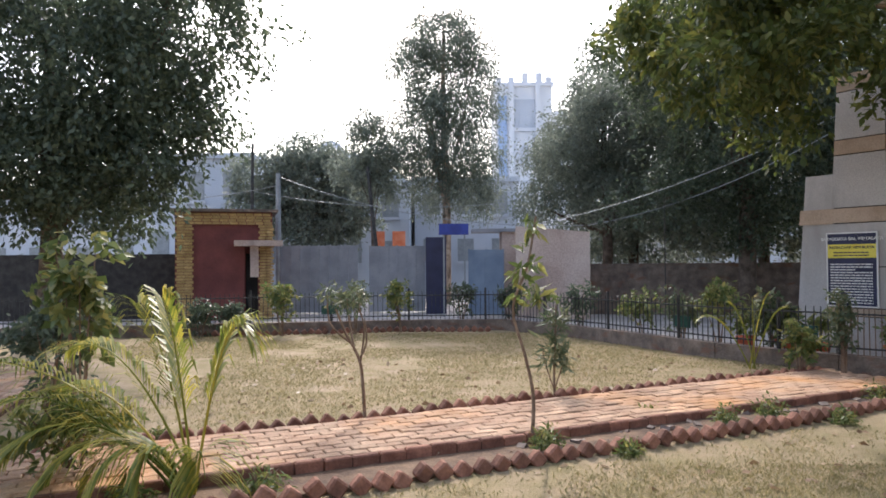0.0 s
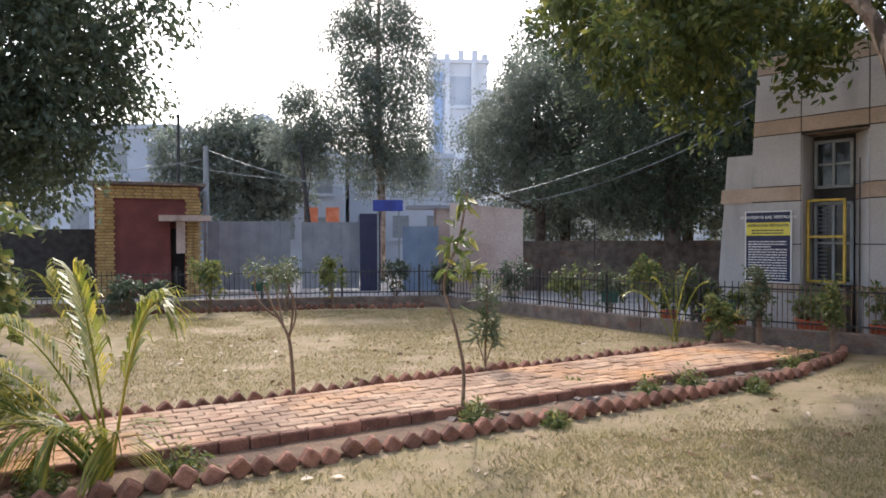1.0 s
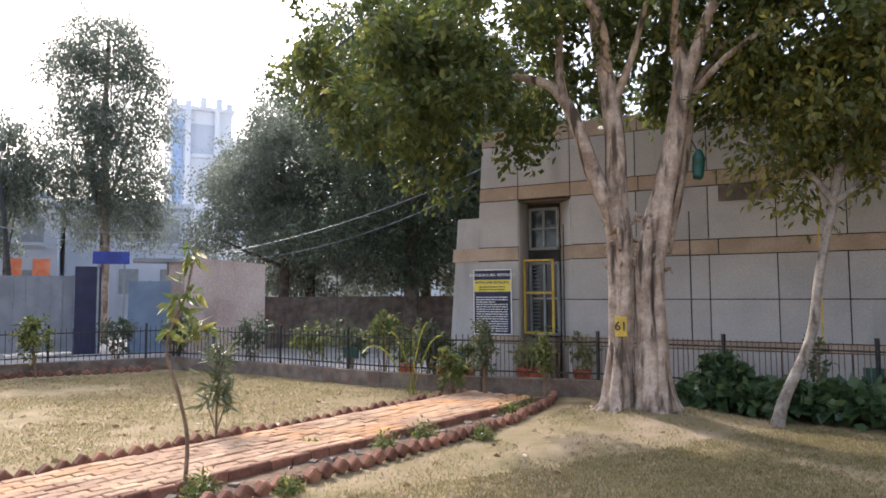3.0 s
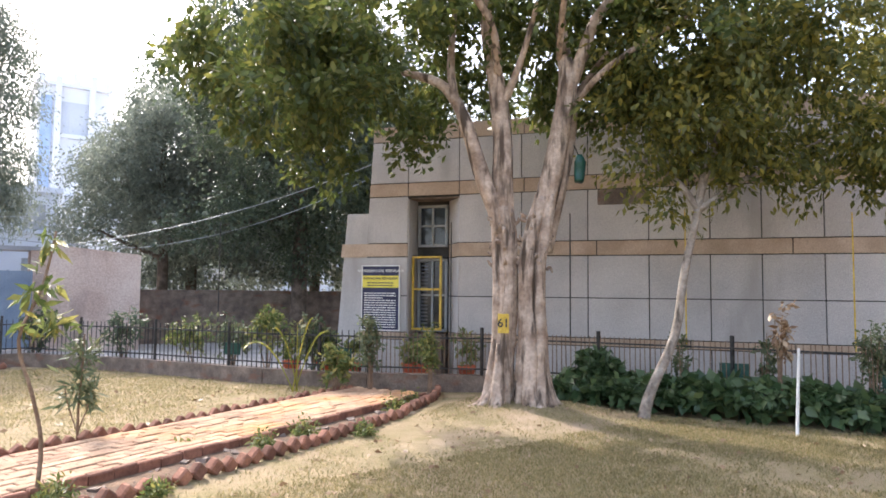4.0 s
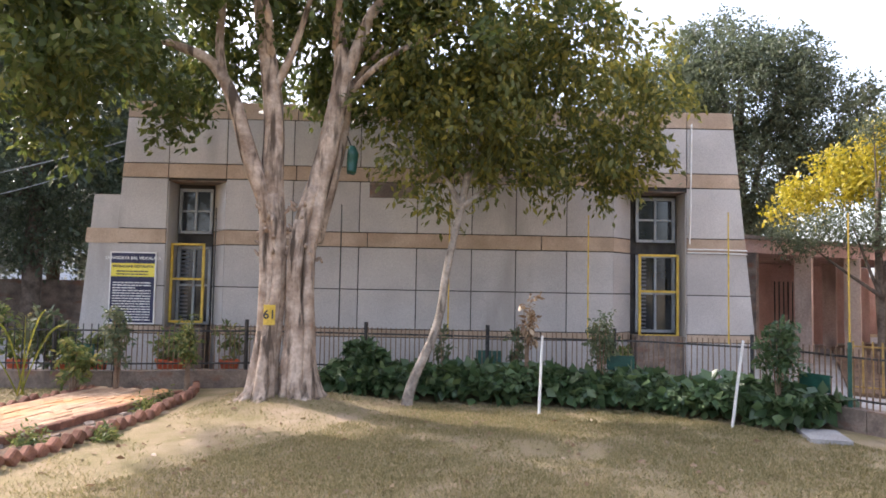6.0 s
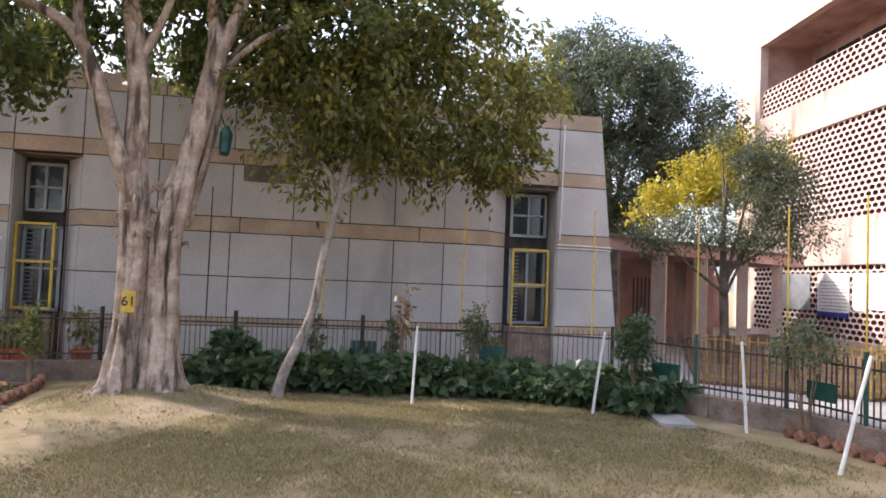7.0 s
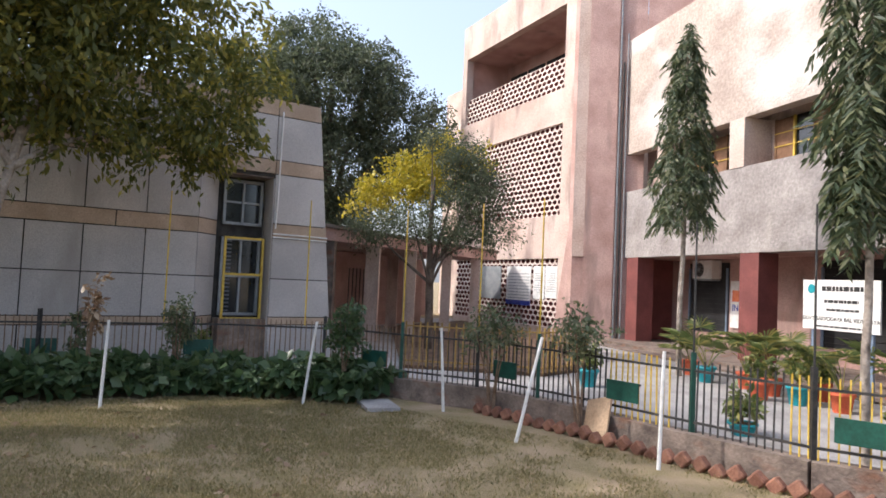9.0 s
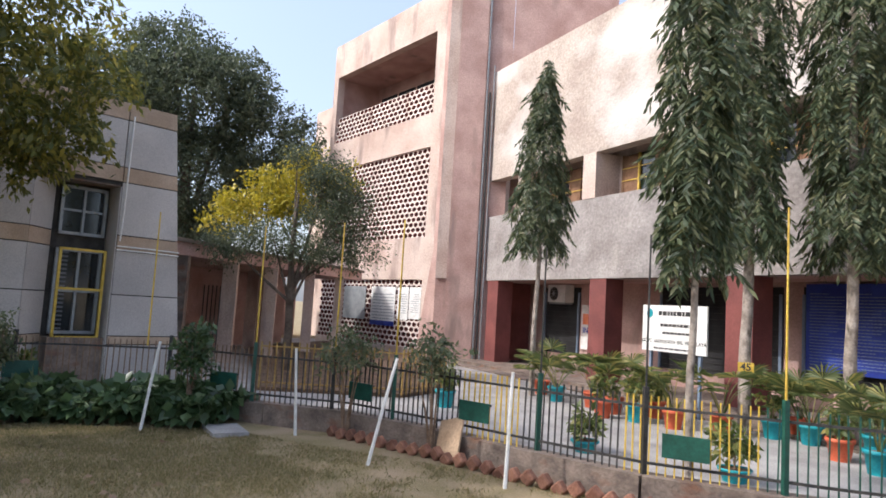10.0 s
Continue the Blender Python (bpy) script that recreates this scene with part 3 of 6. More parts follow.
# tower with pierced screens
TA, TU, TN = Vector((21.3, -3.65, 0)), Vector((0.889, 0.457, 0)), Vector((-0.457, 0.889, 0))
def tw(s, o, z):
    return TA + TU * s + TN * o + Vector((0, 0, z))
def tbox(g, s0, s1, o0, o1, z0, z1):
    return g.prism([tw(s0, o1, z0), tw(s1, o1, z0), tw(s1, o1, z1), tw(s0, o1, z1)], [tw(s0, o0, z0), tw(s1, o0, z0), tw(s1, o0, z1), tw(s0, o0, z1)])
TL = 7.9
tower = empty("stair_tower", "pink and cream plastered tower with pierced concrete screens", "building")
part("front_band", tbox(Geo(), 0.0, TL, -0.3, 0, 10.9, 12.3), M_CREAM, tower)
part("front_band", tbox(Geo(), 0.0, TL, -0.3, 0, 6.95, 8.1), M_CREAM, tower)
part("front_band", tbox(Geo(), 0.0, TL, -0.3, 0, 2.55, 3.95), M_CREAM, tower)
part("front_band", tbox(Geo(), 0.0, TL, -0.3, 0, 0, 0.3), M_CREAM, tower)
part("pier", tbox(Geo(), 0.0, 0.75, -0.301, 0.012, 0, 12.3), M_CREAM, tower)
part("pier", tbox(Geo(), TL - 0.35, TL, -0.301, 0.008, 2.5, 12.3), M_CREAM, tower)
part("side_wall", Geo().prism([tw(-0.02, 0.06, 0), tw(-0.02, 0.06, 12.3), Vector((20.75, -5.6, 12.3)), Vector((20.75, -5.6, 0))],
                              [tw(0.3, 0.0, 0), tw(0.3, 0.0, 12.3), Vector((21.1, -5.6, 12.3)), Vector((21.1, -5.6, 0))]), M_PINK, tower)
part("buttress", Geo().prism([tw(-0.03, 0.07, 0), tw(0.85, 0.07, 0), tw(0.45, 0.03, 2.4), tw(0.0, 0.03, 4.5), tw(-0.03, 0.03, 4.5)],
                              [tw(-0.03, 0.0, 0), tw(0.85, 0.0, 0), tw(0.45, 0.0, 2.4), tw(0.0, 0.0, 4.5), tw(-0.03, 0.0, 4.5)]), M_PINK, tower)
SIDE0, SIDE1 = tw(-0.03, 0.07, 0), Vector((20.74, -5.6, 0))
def side(a, out):
    q = SIDE0.lerp(SIDE1, a)
    return q + Vector((-0.97, 0.24, 0)) * out
def sbox(a0, a1, out, z0, z1):
    return Geo().prism([side(a0, out) + Vector((0, 0, z)) for z in (z0, z1)] + [side(a1, out) + Vector((0, 0, z)) for z in (z1, z0)],
                       [side(a0, -0.02) + Vector((0, 0, z)) for z in (z0, z1)] + [side(a1, -0.02) + Vector((0, 0, z)) for z in (z1, z0)])
part("rear_wall", sbox(1.005, 2.6, 0.0, 8.6, 12.1), M_PINK, tower)
part("corner_pier", sbox(0.0, 0.17, 0.05, 2.6, 12.3), M_CREAM, tower)
part("pilaster", sbox(0.172, 0.6, 0.12, 0, 12.1), M_PINK, tower)
for a, r, z1, m in ((0.63, 0.03, 11.9, M_GREYP), (0.68, 0.03, 8.6, M_BLACK), (0.73, 0.02, 9.5, M_GREYP)):
    part("pipe", Geo().tube([side(a, 0.09) + Vector((0, 0, 0.1)), side(a, 0.09) + Vector((0, 0, z1))], [r, r], 6), m, tower)
part("balcony_back", tbox(Geo(), 0.3, TL, -2.2, -2.0, 0, 12.2), M_PINK, tower)
part("balcony_ceiling", tbox(Geo(), 0.3, TL, -2.0, -0.3, 10.9, 11.1), M_PINK, tower)
part("balcony_floor", tbox(Geo(), 0.3, TL, -2.0, -0.3, 7.9, 8.1), M_PINK, tower)
part("balcony_end", tbox(Geo(), TL - 0.3, TL - 0.05, -2.0, -0.31, 0, 12.2), M_PINK, tower)
# near-black panels side by side paint the balcony's shade
for s0 in (0.9, 2.2, 3.5, 4.8, 6.1):
    part("balcony_dark_panel", tbox(Geo(), s0, s0 + 1.15, -1.999, -1.96, 8.1, 10.4), M_DARK, tower)
part("back_mass", tbox(Geo(), 0.6, 14.0, -9.0, -2.3, 0, 11.2), M_CREAM, tower)

def jali(s0, s1, z0, z1, cell):
    """A pierced screen: one block for each cell, with a round hole through it."""
    g = Geo()
    nx, nz = round((s1 - s0) / (cell * 1.6)), round((z1 - z0) / cell)
    dx, dz = (s1 - s0) / nx, (z1 - z0) / nz
    K = 12
    for j in range(nz):
        for i in range(-1, nx + 1):
            cx, cz = s0 + dx * (i + 0.5 + (0.5 if j % 2 else 0)), z0 + dz * (j + 0.5)
            if cx - dx / 2 < s0 - 0.01 or cx + dx / 2 > s1 + 0.01:
                continue
            ring, sq = [], []
            for k in range(K):
                a = 2 * math.pi * (k + 0.5) / K
                c, s = math.cos(a), math.sin(a)
                ring.append((cx + dx * 0.41 * c, cz + dz * 0.41 * s))
                q = max(abs(c), abs(s))
                sq.append((cx + dx * 0.5 * c / q, cz + dz * 0.5 * s / q))
            vs = [tw(*((x, -0.08, z))) for x, z in sq] + [tw(x, -0.08, z) for x, z in ring] + [tw(x, -0.2, z) for x, z in ring]
            fs = []
            for k in range(K):
                n = (k + 1) % K
                fs += [(k, n, K + n, K + k), (K + k, K + n, 2 * K + n, 2 * K + k)]
            g.add(vs, fs)
    o = part("pierced_screen", g, M_SCREEN, tower, "pierced concrete block screen")
    # maroon on the hole walls paints in the darkness of the openings
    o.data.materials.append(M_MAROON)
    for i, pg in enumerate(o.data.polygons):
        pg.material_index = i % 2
# near-black backing paints the dimness behind the screen holes
part("screen_shade_backing", tbox(Geo(), 0.76, TL - 0.36, -1.3, -1.2, 0.0, 6.9), M_DARK, tower)
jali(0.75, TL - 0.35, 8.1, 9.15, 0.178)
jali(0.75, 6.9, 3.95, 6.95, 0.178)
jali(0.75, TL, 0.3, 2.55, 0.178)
for k, (s0, s1, m, z0) in enumerate([(0.85, 1.5, M_WHITE, 1.25), (1.55, 2.2, M_WHITE, 1.2), (2.35, 3.9, M_WHITE, 0.95), (4.3, 5.9, M_GREYP, 1.1)]):
    p = empty("poster", "printed poster sheet fixed to the pierced screen", "poster", group="posters on the screen")
    part("sheet", tbox(Geo(), s0, s1, -0.07, -0.05, z0, 2.3), m, p)
    g = Geo()
    bars(g, lambda g, a, b, c, d: tbox(g, a, b, -0.049, -0.046, c, d), s0 + 0.08, s1 - 0.08, z0 + 0.2, 2.1, 9, 20 + k, 0.5)
    part("text_block", g, M_GREYP, p)
    if k == 2:
        part("blue_foot", tbox(Geo(), s0, s1, -0.049, -0.047, z0, z0 + 0.16), M_BLUE, p)

# covered way and pink wall behind
cov = empty("covered_way", "flat concrete canopy on square columns beside the hall", "walkway")
part("canopy", Geo().prism([(14.4, 3.5, 2.46), (24.4, -1.5, 2.46), (24.4, -1.5, 2.74), (14.4, 3.5, 2.74)], [(17.4, 8.6, 2.46), (27.4, 3.6, 2.46), (27.4, 3.6, 2.74), (17.4, 8.6, 2.74)]), M_PINK, cov)
part("canopy_edge", Geo().prism([(14.36, 3.44, 2.742), (24.4, -1.58, 2.742), (24.4, -1.58, 2.82), (14.36, 3.44, 2.82)], [(14.7, 4.1, 2.742), (24.7, -0.9, 2.742), (24.7, -0.9, 2.82), (14.7, 4.1, 2.82)]), M_KERB, cov)
for x, y, m in ((15.9, 2.95, M_KERB), (17.6, 2.1, M_CREAM), (19.3, 1.25, M_CREAM), (18.3, 4.6, M_CREAM), (22.4, 2.0, M_CREAM)):
    part("column", Geo().box(x - 0.17, y - 0.17, 0, x + 0.17, y + 0.17, 2.46), m, cov)
# invented wall: its dim pink covers the bright tower mass behind
part("back_wall", Geo().prism([(20.6, 4.2, 0), (26.2, 1.2, 0), (26.2, 1.2, 2.45), (20.6, 4.2, 2.45)], [(20.75, 4.5, 0), (26.35, 1.5, 0), (26.35, 1.5, 2.45), (20.75, 4.5, 2.45)]), M_PINK, cov)
for x, y in ((21.3, 0.25), (23.2, -0.7)):
    part("column", Geo().box(x - 0.15, y - 0.15, 0, x + 0.15, y + 0.15, 2.46), M_CREAM, cov)
# solid near-black block stands in for the shaded recess by the hall
part("doorway_shade_block", Geo().prism([(14.0, 4.1, 0), (15.3, 3.45, 0), (15.3, 3.45, 2.4), (14.0, 4.1, 2.4)], [(14.4, 4.9, 0), (15.7, 4.2, 0), (15.7, 4.2, 2.4), (14.4, 4.9, 2.4)]), M_DARK, cov)
for k in range(9):
    part("gate_bar", Geo().box(19.0 + k * 0.16, 2.9 - k * 0.08, 0, 19.03 + k * 0.16, 2.93 - k * 0.08, 1.9), M_BLACK, cov)
solid("wall_back", Geo().prism([(22, 10, 0), (33, 1, 0), (33, 1, 2.3), (22, 10, 2.3)], [(22.3, 10.3, 0), (33.3, 1.3, 0), (33.3, 1.3, 2.3), (22.3, 10.3, 2.3)]), M_PINK, "pink plastered boundary wall", "wall", "structure")

# soil-coloured slab laid over the bright paving as painted ground shade
bed = [(12.6, 0.9), (12.3, -1.6), (13.4, -2.6), (20.4, -3.9), (21.2, -3.5), (27.5, -0.4), (22.5, 2.0)]
solid("shaded_ground_screens", Geo().prism([(x, y, 0.12) for x, y in bed], [(x, y, -0.1) for x, y in bed]), M_SOIL, "dark earth-coloured slab painted as shaded ground in front of the pierced screens", "soil", "structure")
low = empty("low_fence", "low yellow-barred fence in front of the pierced screens", "fence")
LOW = [(12.6, 0.85), (12.3, -1.6), (13.4, -2.6)]
for (x0, y0), (x1, y1) in zip(LOW, LOW[1:]):
    L, a = math.hypot(x1 - x0, y1 - y0), math.degrees(math.atan2(y1 - y0, x1 - x0))
    for z in (0.2, 0.82):
        part("rail", Geo().box(0, -0.012, z - 0.012, L, 0.012, z + 0.012, pose(x0, y0, 0, 0, 0, a)), M_YOLD, low)
lb = Geo().box(-0.013, -0.013, 0.1, 0.013, 0.013, 0.9).mesh("bar", M_YOLD)
for x, y, a in along(LOW, 0.13):
    part("bar", lb, None, low).matrix_world = pose(x, y, 0, 0, 0, math.degrees(a))

# ---- gate house, gates and far houses ----
hut = empty("guard_hut", "small guard hut with yellow brick edges and maroon panel", "hut")
HA = Vector((-7.6, 19.0, 0)); HU = Vector((2.56, 0.83, 0)).normalized(); HN = Vector((HU.y, -HU.x, 0))
def ht(s, o, z):
    return HA + HU * s + HN * o + Vector((0, 0, z))
def hbox(g, s0, s1, o0, o1, z0, z1):
    return g.prism([ht(s0, o1, z0), ht(s1, o1, z0), ht(s1, o1, z1), ht(s0, o1, z1)], [ht(s0, o0, z0), ht(s1, o0, z0), ht(s1, o0, z1), ht(s0, o0, z1)])
part("wall", hbox(hbox(Geo(), 0, 1.9, -2.6, -0.03, 0, 3.2), 1.9, 2.69, -2.6, -0.9, 0, 3.2), M_MAROON, hut)
part("lintel", hbox(Geo(), 1.9, 2.69, -0.9, -0.03, 2.2, 3.2), M_MAROON, hut)
part("door", hbox(Geo(), 1.95, 2.3, -0.899, -0.85, 0.05, 2.0), M_DARK, hut)
part("roof", hbox(Geo(), -0.15, 2.85, -2.7, 0.12, 3.2, 3.28), M_KERB, hut)
part("canopy", hbox(Geo(), 1.6, 2.95, -0.2, 0.5, 2.2, 2.36), M_CREAM, hut)
part("canopy_post", hbox(Geo(), 2.05, 2.28, 0.1, 0.3, 1.3, 2.2), M_CREAM, hut)
brk = Geo().box(-0.11, -0.03, 0, 0.11, 0.03, 0.07).mesh("brick", M_YBRICK)
rows_b = int(3.15 / 0.085)
hrot = math.degrees(math.atan2(HU.y, HU.x))
for r in range(rows_b):
    z = 0.03 + r * 0.085
    cols = [0.12, 0.35] + [2.4, 2.58]
    if z > 2.75:
        cols = [0.12 + 0.24 * i for i in range(11)]
    for s in cols:
        o = part("brick", brk, None, hut)
        o.matrix_world = Matrix.Translation(ht(s + (0.04 if r % 2 else 0), 0.0, z)) @ pose(0, 0, 0, 0, 0, hrot)

def gate(x0, x1, y, z1, m, label, ribs):
    e = empty("gate", label, "gate", group="sheet metal gates")
    g = Geo().box(x0, y, 0.12, x1, y + 0.03, z1)
    part("sheet", g, m, e)
    for i in range(ribs + 1):
        x = x0 + (x1 - x0) * i / ribs
        part("rib", Geo().box(x - 0.025, y - 0.04, 0.1, x + 0.025, y - 0.002, z1 + 0.02), m, e)
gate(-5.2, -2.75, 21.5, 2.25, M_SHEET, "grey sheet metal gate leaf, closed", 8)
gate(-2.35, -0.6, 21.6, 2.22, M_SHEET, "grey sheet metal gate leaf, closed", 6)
gate(0.77, 1.78, 19.9, 2.05, M_SHEETB, "blue-grey sheet metal gate leaf, closed", 2)
gp = empty("gate_pillar", "dark square gate pillar", "pillar")
part("shaft", Geo().box(-0.55, 21.2, 0, 0.1, 21.8, 2.48), M_NAVY, gp)
bs = empty("blue_sign", "plain blue sign panel on two posts", "sign")
part("panel", Geo().box(-0.12, 19.9, 2.5, 0.76, 19.95, 2.83), M_BLUE, bs)
for x in (0.0, 0.62):
    part("post", Geo().box(x, 19.96, 0, x + 0.05, 20.0, 2.8), M_GREYP, bs)
pw = empty("gate_wall", "pale pink plastered wall beside the gates", "wall")
part("wall", Geo().prism([(2.1, 19.4, 0), (4.1, 18.7, 0), (4.1, 18.7, 2.5), (2.1, 19.4, 2.72)], [(2.2, 19.9, 0), (4.2, 19.2, 0), (4.2, 19.2, 2.5), (2.2, 19.9, 2.72)]), M_CREAM, pw)
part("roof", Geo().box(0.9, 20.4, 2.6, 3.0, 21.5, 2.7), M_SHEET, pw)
part("back", Geo().box(1.8, 20.5, 0, 3.0, 21.4, 2.6), M_CREAM, pw)
solid("wall_far", Geo().prism([(4.4, 20.6, 0), (12.5, 19.0, 0), (12.5, 19.0, 1.6), (4.4, 20.6, 1.6)], [(4.4, 20.9, 0), (12.5, 19.3, 0), (12.5, 19.3, 1.6), (4.4, 20.9, 1.6)]), M_KERB, "dark weathered boundary wall", "wall", "structure")
solid("wall_far_side", Geo().prism([(-24, 18.5, 0), (-7.9, 20.2, 0), (-7.9, 20.2, 2.0), (-24, 18.5, 2.0)], [(-24, 18.8, 0), (-7.9, 20.5, 0), (-7.9, 20.5, 2.0), (-24, 18.8, 2.0)]), M_JOINT, "dark boundary wall beside the guard hut", "wall", "structure")

def house(x, y, wd, dp, z, m, label, cols, rows, yaw=0.0, win=M_GREYP, z0=1.0):
    e = empty("apartment_house", label, "building", pose(x, y, 0, 0, 0, yaw))
    part("wall", Geo().box(0, 0, 0, wd, dp, z), m, e)
    part("roof", Geo().box(-0.15, -0.2, z, wd + 0.15, dp + 0.2, z + 0.25), m, e)
    cw, rh = wd / cols, (z - z0) / rows
    for r in range(rows):
        for c in range(cols):
            wn = part("window", Geo().box(cw * (c + 0.25), -0.03, z0 + rh * (r + 0.3), cw * (c + 0.72), 0.06, z0 + rh * (r + 0.78)), win, e)
            part("sill", Geo().box(cw * (c + 0.2), -0.16, z0 + rh * (r + 0.24), cw * (c + 0.77), -0.04, z0 + rh * (r + 0.3)), m, wn)
    return e
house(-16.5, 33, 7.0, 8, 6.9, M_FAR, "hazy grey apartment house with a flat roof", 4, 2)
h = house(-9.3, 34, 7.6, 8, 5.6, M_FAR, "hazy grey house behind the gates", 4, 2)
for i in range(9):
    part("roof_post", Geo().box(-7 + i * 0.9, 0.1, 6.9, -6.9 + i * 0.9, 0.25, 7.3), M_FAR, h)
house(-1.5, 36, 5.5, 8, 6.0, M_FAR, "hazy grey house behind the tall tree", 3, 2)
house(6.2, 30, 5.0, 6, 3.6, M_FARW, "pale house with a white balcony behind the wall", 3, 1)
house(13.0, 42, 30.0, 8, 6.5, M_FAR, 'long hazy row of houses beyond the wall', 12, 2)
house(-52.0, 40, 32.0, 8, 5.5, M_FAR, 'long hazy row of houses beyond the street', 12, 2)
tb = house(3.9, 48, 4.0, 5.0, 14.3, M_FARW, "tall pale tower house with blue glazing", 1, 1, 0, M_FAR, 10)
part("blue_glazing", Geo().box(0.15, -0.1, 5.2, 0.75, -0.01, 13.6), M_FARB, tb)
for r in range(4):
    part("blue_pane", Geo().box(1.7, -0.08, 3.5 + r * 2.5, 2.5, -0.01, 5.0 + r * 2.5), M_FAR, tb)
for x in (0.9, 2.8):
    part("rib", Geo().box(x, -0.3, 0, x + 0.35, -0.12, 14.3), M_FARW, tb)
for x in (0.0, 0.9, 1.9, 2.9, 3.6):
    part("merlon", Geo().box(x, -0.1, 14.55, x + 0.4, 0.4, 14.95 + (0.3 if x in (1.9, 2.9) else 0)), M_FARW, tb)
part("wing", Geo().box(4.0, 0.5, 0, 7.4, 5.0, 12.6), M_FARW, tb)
dome = empty("roof_arch", "dark hazy domed roof with an open arch on top", "building", (-6.7, 40, 0))
g = Geo()
prof = [(-4.6, 0), (-4.6, 7.2), (-3.6, 7.9), (-2.4, 8.2), (-1.2, 8.3), (1.2, 8.3), (2.4, 8.0), (3.6, 7.4), (4.4, 6.8), (4.4, 0)]
g.prism([(x, 0, z) for x, z in prof], [(x, 6, z) for x, z in prof])
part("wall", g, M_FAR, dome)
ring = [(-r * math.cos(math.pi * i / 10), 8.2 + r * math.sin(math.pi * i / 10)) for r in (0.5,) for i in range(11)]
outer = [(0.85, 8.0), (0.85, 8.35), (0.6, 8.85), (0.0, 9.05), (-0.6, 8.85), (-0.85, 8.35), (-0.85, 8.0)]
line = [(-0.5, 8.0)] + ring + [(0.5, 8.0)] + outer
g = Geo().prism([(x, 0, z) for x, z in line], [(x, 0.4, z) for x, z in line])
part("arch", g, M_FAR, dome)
for x, y, z, r, m, ln in ((-6.6, 23.1, 5.85, 0.06, M_BLACK, 0.05), (-5.5, 22.4, 4.7, 0.1, M_GREYP, 0), (-2.2, 24.5, 5.2, 0.07, M_BLACK, -0.55)):
    e = empty("street_pole", "tall dark utility pole behind the gates", "pole", (x, y, 0), "utility poles")
    part("shaft", Geo().tube([(0, 0, 0), (ln * 0.5, 0, z / 2), (ln, 0, z)], [r, r, r * 0.8], 8), m, e)
for x in (-2.75, -1.95):
    e = empty("cloth_banner", "sunlit orange cloth hung above the gates", "banner", (x, 25.9, 0), "orange cloths")
    part("cloth", Geo().box(0, 0, 2.0, 0.5, 0.02, 2.9), M_ORANGE, e)
    part("post", Geo().box(0.22, 0.025, 0, 0.26, 0.06, 2.9), M_GREYP, e)
def cable(a, b, sag, r=0.012):
    a, b = Vector(a), Vector(b)
    pts = [a.lerp(b, i / 14) + Vector((0, 0, -sag * 4 * (i / 14) * (1 - i / 14))) for i in range(15)]
    solid("cable", Geo().tube(pts, [r] * 15, 5), M_GREYP, "thin sagging overhead cable", "cable", group="overhead cables")
cable((-5.5, 22.4, 4.6), (4.0, 19.0, 2.7), 0.5)
cable((2.4, 19.2, 2.7), (8.5, 12.6, 4.9), 0.35)
cable((4.1, 19.0, 2.7), (9.0, 15.5, 4.6), 0.3)
cable((-6.6, 23.1, 4.2), (3.0, 24.0, 3.9), 0.4)
cable((-14, 25, 4.2), (-5.5, 22.4, 4.3), 0.3)

# ---- brick path with dog-tooth edging ----
PO, PE, PNN = Vector((-1.7, 5.12, 0)), Vector((0.911, 0.412, 0)), Vector((-0.412, 0.911, 0))
def pt(s, o, z):
    return PO + PE * s + PNN * o + Vector((0, 0, z))
prot = math.degrees(math.atan2(PE.y, PE.x))
path = empty("brick_path", "raised worn red brick path across the lawn", "path", kind="structure")
part("bed", Geo().prism([pt(-3.2, 0.03, 0.075), pt(8.6, 0.03, 0.075), pt(8.6, 1.17, 0.075), pt(-3.2, 1.17, 0.075)], [pt(-3.2, 0.03, -0.1), pt(8.6, 0.03, -0.1), pt(8.6, 1.17, -0.1), pt(-3.2, 1.17, -0.1)]), M_SOIL, path)
def bevel_brick(name, L, W_, H, m, b=0.008):
    g = Geo()
    vs = [(-L / 2, -W_ / 2, 0), (L / 2, -W_ / 2, 0), (L / 2, W_ / 2, 0), (-L / 2, W_ / 2, 0),
          (-L / 2, -W_ / 2, H - b), (L / 2, -W_ / 2, H - b), (L / 2, W_ / 2, H - b), (-L / 2, W_ / 2, H - b),
          (-L / 2 + b, -W_ / 2 + b, H), (L / 2 - b, -W_ / 2 + b, H), (L / 2 - b, W_ / 2 - b, H), (-L / 2 + b, W_ / 2 - b, H)]
    g.add(vs, [(0, 1, 5, 4), (1, 2, 6, 5), (2, 3, 7, 6), (3, 0, 4, 7), (4, 5, 9, 8), (5, 6, 10, 9), (6, 7, 11, 10), (7, 4, 8, 11), (8, 9, 10, 11)])
    return g.mesh(name, m)
pb = bevel_brick("brick", 0.224, 0.112, 0.06, M_PATH)
far_bricks = Geo()
count = 0
for r in range(10):
    o = 0.06 + r * 0.12
    for i in range(52):
        s = -3.1 + i * 0.232 + (0.116 if r % 2 else 0)
        if s > 8.5:
            continue
        m = Matrix.Translation(pt(s, o, 0.05 + random.uniform(-0.008, 0.006))) @ pose(0, 0, 0, random.uniform(-1.8, 1.8), random.uniform(-1.8, 1.8), prot + random.uniform(-2.5, 2.5))
        if -1.2 < s < 5.8 and count < 300:
            part("brick", pb, None, path).matrix_world = m
            count += 1
        else:
            far_bricks.add([m @ q.co for q in pb.vertices], [tuple(pg.vertices) for pg in pb.polygons])
tagged(part("bricks", far_bricks, M_PATH, path), kind="stuff")
edge = bevel_brick("edge_brick", 0.222, 0.07, 0.17, M_BRICK, 0.012)
